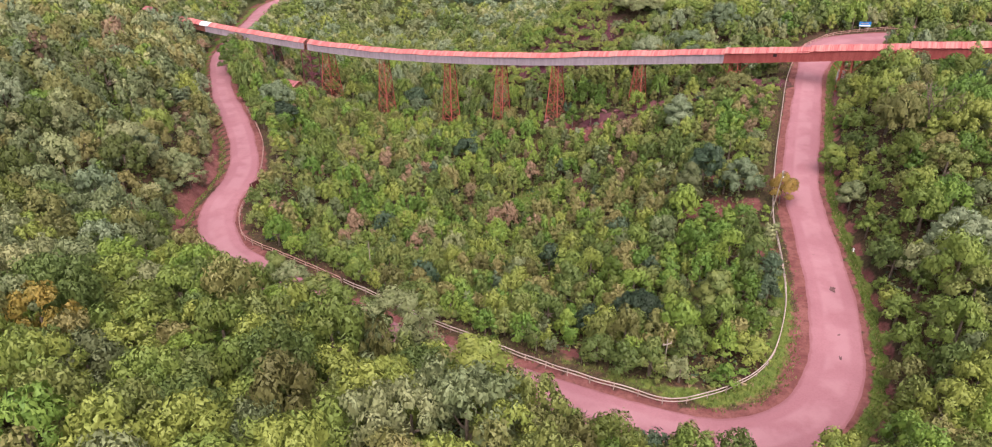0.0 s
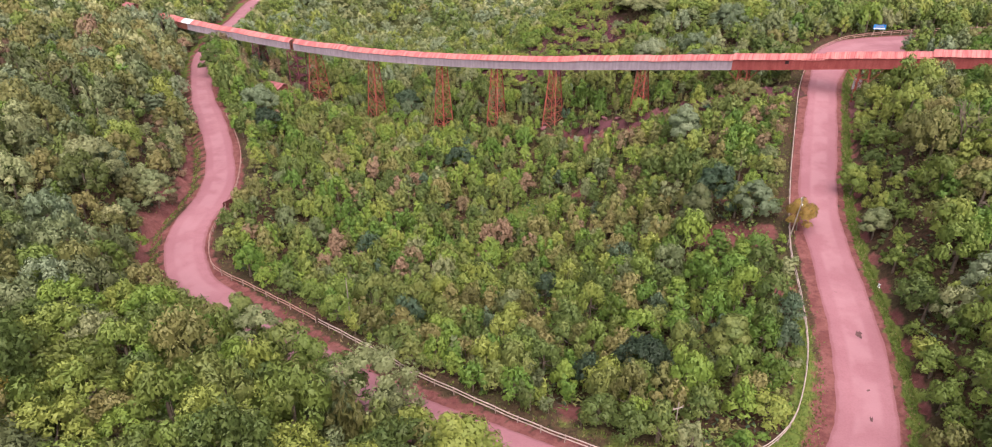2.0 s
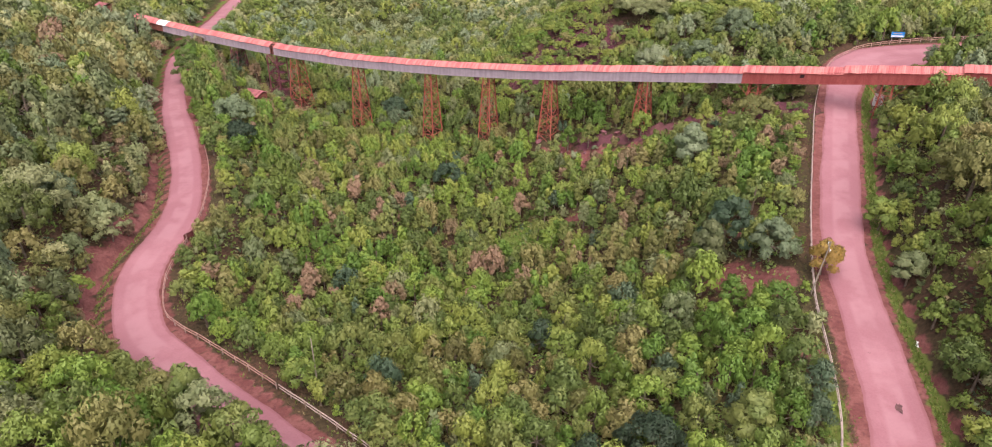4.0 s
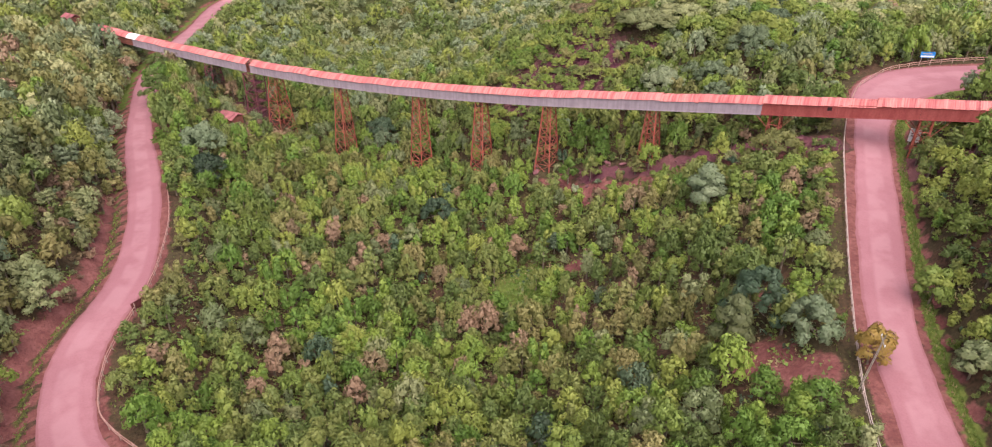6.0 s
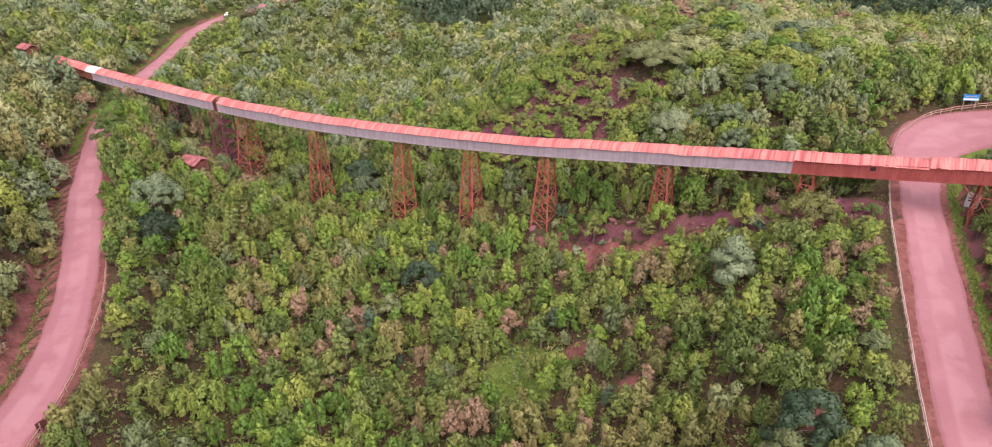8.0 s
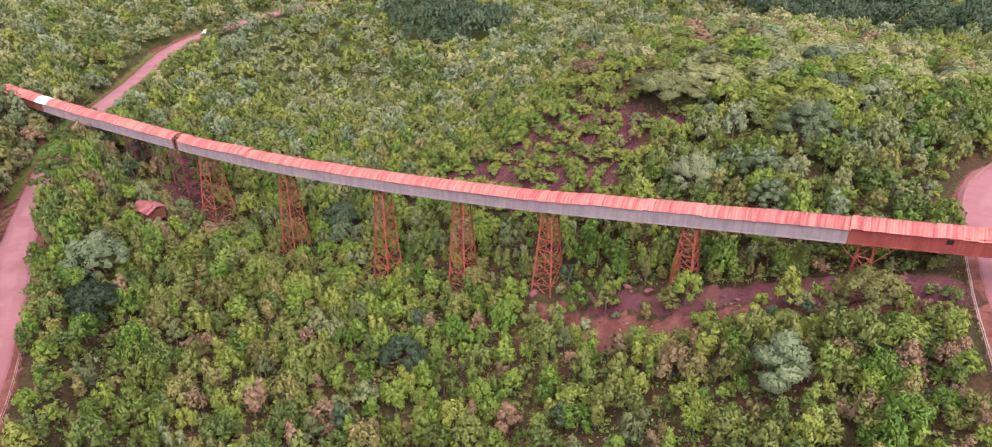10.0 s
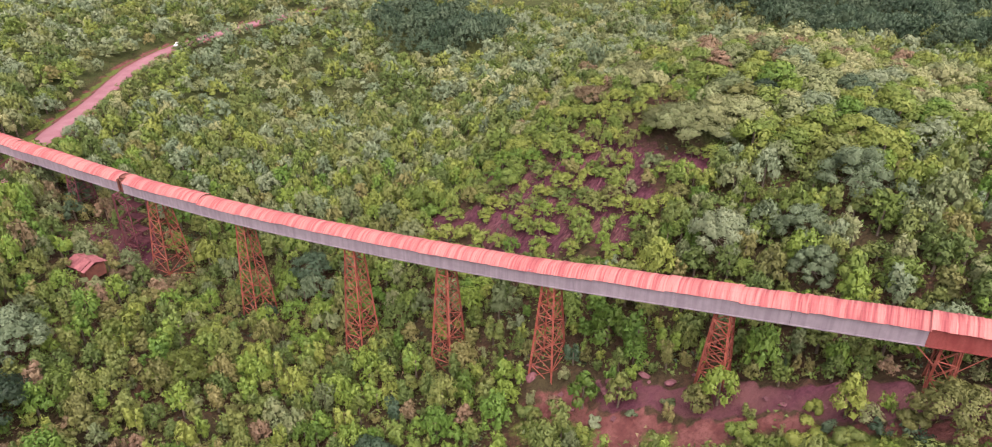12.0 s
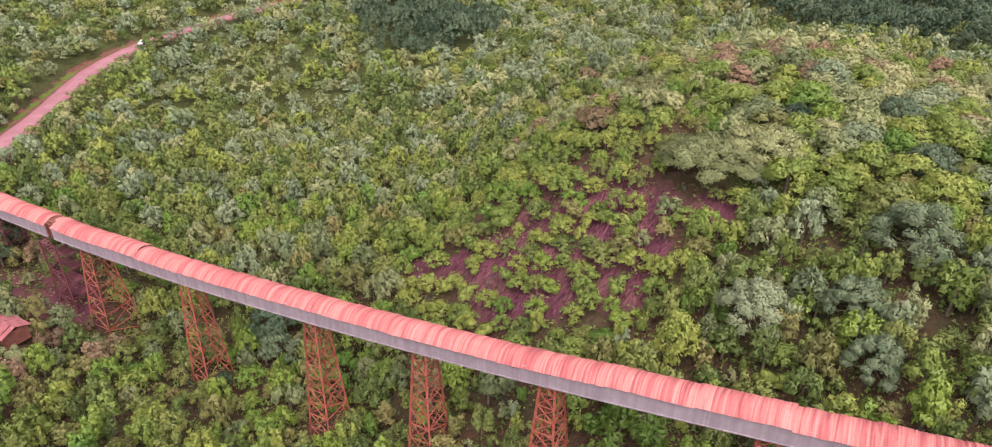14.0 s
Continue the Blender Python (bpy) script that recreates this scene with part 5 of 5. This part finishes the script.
def scatter():
    """Places for the woods: x, y, z, radius, height, kind, leaf colour, part of the place."""
    g = np.random.default_rng(12)
    xs, ys = [], []
    y = 27.0
    while y < 470:
        step = 1.9 if y < 190 else 2.3 if y < 290 else 3.9
        half = 20 + 0.56 * y
        n = int(2 * half / step)
        xs.append(-half + step * (np.arange(n) + g.uniform(-0.48, 0.48, n)))
        ys.append(y + g.uniform(-0.48, 0.48, n) * step)
        y += step
    x, y = np.concatenate(xs), np.concatenate(ys)
    # low bushes that crowd the road on both sides
    k = g.integers(30, 330, 640)
    off = g.uniform(5.8, 8.5, 640) * np.where(g.random(640) < 0.6, 1, -1)
    first = len(x)
    x = np.concatenate([x, ROAD[k, 0] - ROAD_DIR[k, 1] * off])
    y = np.concatenate([y, ROAD[k, 1] + ROAD_DIR[k, 0] * off])
    z = land(x, y)
    d, side, rz, along = road_near(x, y)
    s, o = gallery_s(x, y)
    out = []
    for i in range(len(x)):
        a, b = x[i], y[i]
        hill_side = side[i] > 0
        reg = region(a, b)
        if reg == "valley":
            if hill_side:
                reg = "east" if a > 30 else "front" if b < 84 and a > -48 else "west"
        big = 1.0
        if reg in ("west", "front", "east"):
            big = 1.45 if reg == "west" else 1.3
        if reg == "north":
            big = 1.15
        if b > 290:
            big = 1.6
        if reg == "front":
            big = 1.4 if a < 2 else 1.15
        small = g.random() < (0.45 if reg in ("valley", "knoll") else 0.32)
        r = big * (g.uniform(0.9, 1.4) if small else g.uniform(1.4, 2.5))
        h = r * g.uniform(1.35, 2.4) + (0.2 if small else 0.9)
        if b > 290:
            h = r * g.uniform(1.3, 2.1)
        if reg == "face":
            r, h = g.uniform(1.2, 2.5), g.uniform(2.0, 3.8)
            if g.random() < max(0.04, 0.9 * max(math.exp(-((a - p) ** 2 + (b - q) ** 2) / (k * k)) for p, q, k in FACE_BARE)):
                continue
        if reg == "knoll":
            h = min(h, 1.7 * r + 0.3)
            if a > 48 and not small:
                r = g.uniform(2.2, 4.4)
                h = r * g.uniform(1.0, 1.5)
        if reg == "plantation":
            r, h = g.uniform(3.8, 6.2), g.uniform(6.5, 12.5)
        if i >= first:
            r, h, small = g.uniform(0.6, 1.2), g.uniform(0.8, 1.7), True
        clear = (5.0 if a > 30 else 4.9) + r * (0.42 if a > 30 else 0.35) if hill_side else (5.1 if a > 5 else 4.8) + r * 0.5 + 1.4 * math.exp(-((a - 28) / 14) ** 2 - ((b - 62) / 12) ** 2)
        if reg == "front" and a < 0:
            clear = 3.3 + r * 0.3
            if d[i] < 11 and -28 < a and i < first:
                h = g.uniform(6.0, 9.0)
                r = g.uniform(2.2, 3.4)
        if b > 150 and a < 0:
            clear = 3.4 + r * (0.45 if hill_side else 0.35) + (0.8 if b > 262 else 0)
            if not hill_side and 178 < b < 232 and d[i] < 11:
                h = g.uniform(5.5, 8.0)
                r = max(r, 2.0)
            if not hill_side and 238 < b < 345 and d[i] < 16:
                h = min(h, 1.0 + 0.8 * (d[i] - 3.4))
                r = min(r, 0.8 * h)
                clear = 3.2 + 0.8 * r
            if hill_side and b > 238:
                clear = 4.2 + 0.6 * r
        if d[i] < clear:
            continue
        if reg == "valley" and d[i] < 11 and b < 170:
            r, h = r * 0.9, h * 0.75
        hold = min((a - p) ** 2 + (b - q) ** 2 for p, q in TRESTLES)
        if hold < (2.4 + 0.4 * r) ** 2 or min((a - p) ** 2 + (b - q) ** 2 for p, q in HUTS) < 9:
            continue
        if 64 < a < 84 and 142 < b < 173:
            r, h = min(r, 0.9), min(h, 1.3)
        if 10 < s[i] < 46 and -15 < o[i] < -5.5:
            r, h = max(r, 1.6), max(h, 3.0)
        if -16 < s[i] < 44 and -5.2 < o[i] < 1.2 and g.random() < ((0.88 if s[i] < 22 else 0.55) if o[i] > -2.4 else 0.12):
            continue
        if abs(o[i] - 1.4) < (4 if s[i] > -38 else 7) and z[i] + h > eave(s[i]) - 2.4 and s[i] > -74:
            h = max(1.0, eave(s[i]) - 2.6 - z[i])
            r = min(r, h * 0.9)
            if h < 1.2:
                continue
        if -16 < s[i] < 16 and -10 < o[i] < -3.5:
            r, h = min(r, 1.3), min(h, 1.9)
        if ((s[i] - 124) / 9) ** 2 + ((o[i] + 0.5) / 6) ** 2 < 1 and g.random() < 0.75:
            continue
        if reg == "east" and d[i] < 10:
            r, h = 0.75 * r, 0.7 * h
        if any((a - p) ** 2 + (b - q) ** 2 < (0.62 * k + 0.45 * r) ** 2 for p, q, k in SPOTS):
            continue
        bare = max(math.exp(-((a - p) ** 2 + (b - q) ** 2) / (k * k)) for p, q, k in BARE)
        if bare > 0.4 or g.random() < bare * 1.25:
            continue
        if ((a - 9) / 4.5) ** 2 + ((b - 139) / 7) ** 2 < 1 and g.random() < 0.9:
            continue
        w = WEIGHTS[reg]
        if 108 < s[i] < 150 and -16 < o[i] < 4:
            w = (0.2, 0.03, 0.03, 0.12, 0.5, 0.1, 0.02, 0.0)
        # neighbours lean to the same kind
        shift = math.sin(0.09 * a + 1.7 * math.sin(0.05 * b)) * math.sin(0.08 * b + 1.1)
        own = math.sin(0.35 * a + 1.3 * math.sin(0.31 * b)) * math.sin(0.33 * b + 1.5 * math.sin(0.27 * a))
        mat = int(g.choice(8, p=np.array(w) / sum(w))) if g.random() < 0.6 else int(np.searchsorted(np.cumsum(np.array(w) / sum(w)), min(0.999, 0.5 + 0.5 * own)))
        if shift > 0.45 and g.random() < 0.5:
            mat = BRIGHT if reg == "valley" else mat
        if shift < -0.6 and g.random() < 0.35:
            mat = OLIVE if reg in ("valley", "west") else mat
        if 104 < s[i] < 165 and -18 < o[i] < 3 and g.random() < 0.45:
            mat = DUSTY if g.random() < 0.5 else GREY
        if reg == "west" and g.random() < 0.65:
            u = g.random()
            mat = DUSTY if u < 0.06 else PALE if u < 0.24 else SILVER if u < 0.5 else OLIVE if u < 0.66 else GREY
        if reg == "west" and d[i] < 13 and 92 < b < 150:
            u = g.random()
            mat = DUSTY if u < 0.3 else PALE if u < 0.55 else OLIVE if u < 0.8 else mat
            r, h = r * 0.75, h * 0.62
            if g.random() < 0.1:
                continue
        # dry brown shrubs among the green
        if reg == "valley" and 104 < b < 172 and g.random() < 0.09:
            mat = DUSTY
        if reg == "knoll" and b > 205:
            u = g.random()
            mat = PALE if u < 0.38 else DUSTY if u < (0.54 if b > 240 else 0.42) else mat
        # distance haze put into leaf colour: paler, greyer crowns further north
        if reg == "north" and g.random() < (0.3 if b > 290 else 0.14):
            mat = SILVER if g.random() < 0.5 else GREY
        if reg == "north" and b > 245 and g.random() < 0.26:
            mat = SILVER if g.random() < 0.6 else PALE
        if reg == "east" and g.random() < 0.25:
            mat = YELLOW if g.random() < 0.75 else OLIVE
        if reg == "front" and g.random() < 0.2:
            mat = OLIVE if g.random() < 0.35 else YELLOW
        if b > 250 and mat == BRIGHT:
            mat = MID
        if reg == "knoll" and g.random() < 0.06:
            mat = SILVER
        out.append((a, b, z[i], r, h, small, mat, reg, i >= first))
    # the larger crowns claim their room, the smaller ones fill what is left
    out.sort(key=lambda p: -p[3])
    cells, kept = {}, []
    for p in out:
        i, j = int(p[0] // 4), int(p[1] // 4)
        room = 0.36 if p[8] else 0.49 if p[7] == "face" else 0.48 if p[7] == "knoll" else 0.47
        if all((p[0] - q[0]) ** 2 + (p[1] - q[1]) ** 2 > (room * (p[3] + q[3])) ** 2 for u in (i - 1, i, i + 1) for v in (j - 1, j, j + 1) for q in cells.get((u, v), ())):
            cells.setdefault((i, j), []).append(p)
            kept.append(p[:8])
    return kept


PLACES = scatter()
PROTO = np.random.default_rng(77)


def protos(n, count, leaf, kinds):
    """Unit crowns: radius 1, height 1.6, to be scaled; leaf sizes in units of the radius."""
    out = []
    for i in range(n):
        lobes = crown_shape(PROTO, kinds[i % len(kinds)], 1.0, 1.6)
        out.append(leaf_cloud(PROTO, lobes, count, leaf))
    return out


BIG_TREE = protos(6, 1700, 0.095, ("broad", "broad", "round"))
FINE_TREE = protos(6, 1000, 0.125, ("round", "round", "tall", "round"))
NEAR_TREE = protos(10, 500, 0.17, ("round", "spiky", "tall", "spiky"))
NEAR_BUSH = protos(8, 280, 0.21, ("bush", "spiky"))
KNOLL_TREE = protos(10, 450, 0.155, ("round", "round", "round", "bush"))
MID_TREE = protos(10, 270, 0.2, ("round", "round", "tall"))
PLANTATION_TREE = protos(6, 240, 0.14, ("broad", "flat", "broad"))
FAR_TREE = protos(8, 110, 0.26, ("round", "round", "bush"))


RING_TREE = protos(6, 44, 0.5, ("round", "bush"))


def planted(quads, a, b, z, r, h, turn):
    c, s = math.cos(turn), math.sin(turn)
    m = np.array(((c * r, s * r, 0), (-s * r, c * r, 0), (0, 0, h / 1.6)))
    out = quads @ m + np.array((a, b, z))
    turned = quads[:, 3] @ np.array(((c, s, 0), (-s, c, 0), (0, 0, 1)))
    out[:, 3] = turned
    out[:, 4] = quads[:, 4]
    return out


def build_woods():
    """Single trees and bushes where the valley is nearest, the rest as woods."""
    g = np.random.default_rng(31)
    singles = {"tree": 0, "bush": 0}
    tree_meshes, bush_meshes = {}, {}
    groups = {}
    for a, b, z, r, h, small, mat, reg in PLACES:
        turn = g.uniform(0, 2 * math.pi)
        near = 34 < b < 98 and abs(a) < 62
        k = int(g.integers(0, 8))
        if near and singles["bush" if small else "tree"] < 300:
            what = "bush" if small else "tree"
            singles[what] += 1
            store = bush_meshes if small else tree_meshes
            key = (k % 4, mat, r > 2.6)
            if key not in store:
                q = (NEAR_BUSH if small else BIG_TREE if r > 2.6 else FINE_TREE)[k % 4]
                store[key] = cloud_mesh("crown", q, [LEAVES[mat]])
            t = new("bush" if small else "broadleaf_tree")
            t.matrix_world = Matrix.Translation((a, b, z)) @ pose(0, 0, 0, 0, 0, math.degrees(turn)) @ Matrix.Diagonal((r, r, h / 1.6, 1))
            hue = ("mid-green", "yellow-green", "bright green", "grey-green", "olive", "dark green", "rusty", "bluish-green", "pale green", "silvery", "dusty brown")[mat]
            tagged(t, hue + (" low bush among the undergrowth" if small else " leafy tree in the dense thicket"), "bush" if small else "tree", "bushes of the thicket" if small else "trees of the thicket")
            part("trunk", STEM_BUSH if small else STEM_TREE, None, t)
            part("crown", store[key], None, t)
            continue
        if b > 290:
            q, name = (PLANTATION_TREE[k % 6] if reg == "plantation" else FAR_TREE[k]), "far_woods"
        elif b > 190:
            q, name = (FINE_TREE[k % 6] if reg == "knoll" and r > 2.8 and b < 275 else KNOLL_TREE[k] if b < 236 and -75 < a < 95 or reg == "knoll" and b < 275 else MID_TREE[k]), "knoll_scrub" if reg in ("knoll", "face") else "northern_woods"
        else:
            q = BIG_TREE[k % 6] if r > 2.9 and b < 130 else NEAR_BUSH[k] if small else NEAR_TREE[k]
            name = {"west": "western_woods", "east": "eastern_woods", "front": "hairpin_woods"}.get(reg, "valley_thicket")
            if name == "valley_thicket" and reg in ("knoll", "face"):
                name = "knoll_scrub"
        groups.setdefault(name, []).append((planted(q, a, b, z, r, h, turn), mat, len(q), g.random()))
    labels = {
        "far_woods": "far continuous green woodland, greyed by painted haze", "northern_woods": "dense mixed green woods beyond the conveyor",
        "knoll_scrub": "yellow-green scrub on the red rilled knoll", "western_woods": "olive and grey-green woods on a slope",
        "eastern_woods": "dense green woods on the slope above road", "hairpin_woods": "leafy trees on the bank before the road",
        "valley_thicket": "dense bright green thicket filling the valley",
    }
    for name, items in groups.items():
        quads = np.concatenate([i[0] for i in items])
        index = np.concatenate([np.full(i[2], i[1]) for i in items])
        tones = np.concatenate([np.full(i[2], i[3]) for i in items])
        tagged(new(name, cloud_mesh(name, quads, LEAVES, index, tones)), labels[name], "woods", kind="stuff")
    print("singles", singles, "groups", {k: sum(i[2] for i in v) for k, v in groups.items()})


def build_ring():
    """The woods go on beyond what the valley's rim lets one see."""
    g = np.random.default_rng(44)
    xs, ys = np.meshgrid(np.arange(-215, 216, 6.2), np.arange(-60, 300, 6.2))
    x = (xs + g.uniform(-2.6, 2.6, xs.shape)).ravel()
    y = (ys + g.uniform(-2.6, 2.6, ys.shape)).ravel()
    keep = ((np.abs(x) > 23 + 0.56 * np.maximum(y, 0)) | (y < 25)) & (np.abs(x) < 150 + 0.25 * y)
    x, y = x[keep], y[keep]
    d = road_near(x, y)[0]
    x, y = x[d > 8], y[d > 8]
    z = land(x, y)
    quads, index, tones = [], [], []
    for a, b, c in zip(x, y, z):
        q = RING_TREE[int(g.integers(0, 6))]
        quads.append(planted(q, a, b, c, g.uniform(3.8, 5.4), g.uniform(4.5, 7.5), g.uniform(0, 6.28)))
        index.append(np.full(len(q), int(g.choice([MID, YELLOW, GREY, OLIVE, SILVER]))))
        tones.append(np.full(len(q), g.random()))
    me = cloud_mesh("outer_woods", np.concatenate(quads), LEAVES, np.concatenate(index), np.concatenate(tones))
    tagged(new("outer_woods", me), "mixed green woods continuing over the valley rim", "woods", kind="stuff")


build_ring()
STEM_TREE = bm_mesh("trunk", trunk_bm(PROTO, 1.6, crown_shape(PROTO, "round", 1.0, 1.6), 0.07, 4), BARK)
STEM_BUSH = bm_mesh("trunk", trunk_bm(PROTO, 1.2, crown_shape(PROTO, "bush", 0.8, 1.3), 0.05, 3), BARK)
build_woods()


def stems():
    """Trunks of the joined woods, four-sided and tapered."""
    v, f = [], []
    ring = np.array([(-1, -1), (1, -1), (1, 1), (-1, 1)])
    for i, (a, b, z, r, h, small, mat, reg) in enumerate(PLACES):
        if small or b > 290:
            continue
        w = 0.05 * r + 0.03
        n = len(v) * 8
        lo = np.column_stack([a + ring[:, 0] * w, b + ring[:, 1] * w, np.full(4, z - 0.3)])
        hi = np.column_stack([a + ring[:, 0] * w * 0.5, b + ring[:, 1] * w * 0.5, np.full(4, z + 0.6 * h)])
        v.append(np.vstack([lo, hi]))
        for k in range(4):
            f.append((n + k, n + (k + 1) % 4, n + 4 + (k + 1) % 4, n + 4 + k))
    me = raw_mesh("woodland_stems", np.concatenate(v), f, [BARK])
    return tagged(new("woodland_stems", me), "slim brown trunks of the crowded woodland trees", "trunks", kind="stuff")


stems()


def undergrowth():
    """Low sprays of leaves on the ground between the bushes, and grass on the verges."""
    g = np.random.default_rng(9)
    n = 30000
    y = 28 + 262 * g.random(n) ** 0.9
    x = g.uniform(-1, 1, n) * (18 + 0.55 * y)
    d, side, rz, along = road_near(x, y)
    s, o = gallery_s(x, y)
    bare = np.zeros(n)
    for p, q, k in BARE + FACE_BARE:
        bare = np.maximum(bare, np.exp(-((x - p) ** 2 + (y - q) ** 2) / (k * k)))
    keep = (d > 7.0) & (g.random(n) > bare * 0.9)
    keep &= ~((s > -18) & (s < 44) & (o > -6) & (o < 1.5) & (g.random(n) < 0.97))

    keep &= ~((((x - 20) / 18) ** 2 + ((y - 210) / 18) ** 2 < 1) & (g.random(n) < 0.5))
    x, y = x[keep], y[keep]
    # each herb is a clump of a dozen sprays
    k = 7
    n = len(x)
    mats = LEAVES + [GRASS, DRY_GRASS]
    idx = np.repeat(g.choice(13, n, p=(0.32, 0.14, 0.15, 0.05, 0.14, 0.08, 0.0, 0.0, 0.0, 0.0, 0.0, 0.06, 0.06)), k)
    tall = np.repeat(g.uniform(0.3, 1.1, n), k)
    x = np.repeat(x, k) + g.normal(size=n * k) * 0.45
    y = np.repeat(y, k) + g.normal(size=n * k) * 0.45
    z = land(x, y, False) + ripple(x, y)
    n = len(x)
    up = g.normal(size=(n, 3)) * 0.5 + np.array((0, 0, 1))
    up /= np.linalg.norm(up, axis=1)[:, None]
    a = np.cross(up, g.normal(size=(n, 3)))
    a /= np.linalg.norm(a, axis=1)[:, None]
    b = np.cross(up, a)
    sz = g.uniform(0.25, 0.6, n)[:, None]
    c = np.column_stack([x, y, z + tall * g.uniform(0.1, 1.0, n)])
    q = np.stack([c - a * sz * 0.3 + b * sz * 0.45, c - a * sz * 0.5 - b * sz * 0.4, c + a * sz * 0.7, up], axis=1)
    tagged(new("undergrowth", cloud_mesh("undergrowth", q, mats, idx)), "low herbs and seedlings covering the ground", "undergrowth", kind="stuff")

    # grass tufts: upright narrow blades
    m = 26000
    k = g.integers(0, 330, m)
    sd = np.where(g.random(m) < 0.62, 1.0, -1.0)
    off = np.where(sd > 0, g.uniform(3.4, 5.0, m), g.uniform(4.0, 6.6, m))
    nrm = np.stack([-ROAD_DIR[k, 1], ROAD_DIR[k, 0]], axis=1)
    p = ROAD[k, :2] + nrm * (off * sd)[:, None] + g.normal(size=(m, 2)) * 0.3
    d, side, rz, along = road_near(p[:, 0], p[:, 1])
    bend = np.exp(-((p[:, 0] - 30) / 18) ** 2 - ((p[:, 1] - 64) / 18) ** 2)
    keep = (d > 3.4) & ((p[:, 0] > -30) | (g.random(m) < 0.35)) & ((side > 0) | (g.random(m) < 0.2 + bend))
    p = p[keep]
    # and the open glade in the valley
    e = g.normal(size=(2600, 2)) * np.array((3.2, 4.5)) + np.array((9, 139))
    p = np.concatenate([p, e])
    m = len(p)
    z = land(p[:, 0], p[:, 1])
    ang = g.uniform(0, 2 * math.pi, m)
    w = np.column_stack([np.cos(ang), np.sin(ang), np.zeros(m)]) * g.uniform(0.06, 0.16, m)[:, None]
    tip = np.column_stack([g.normal(size=(m, 2)) * 0.10, g.uniform(0.14, 0.42, m)])
    c = np.column_stack([p, z])
    q = np.stack([c - w, c + w, c + tip], axis=1)
    idx = (g.random(m) < 0.12).astype(int)
    idx[-2600:] = 2
    tagged(new("grass", cloud_mesh("grass", q, [GRASS, DRY_GRASS, LEAVES[BRIGHT]], idx)), "bright green grass on the road verges", "grass", kind="stuff")


undergrowth()
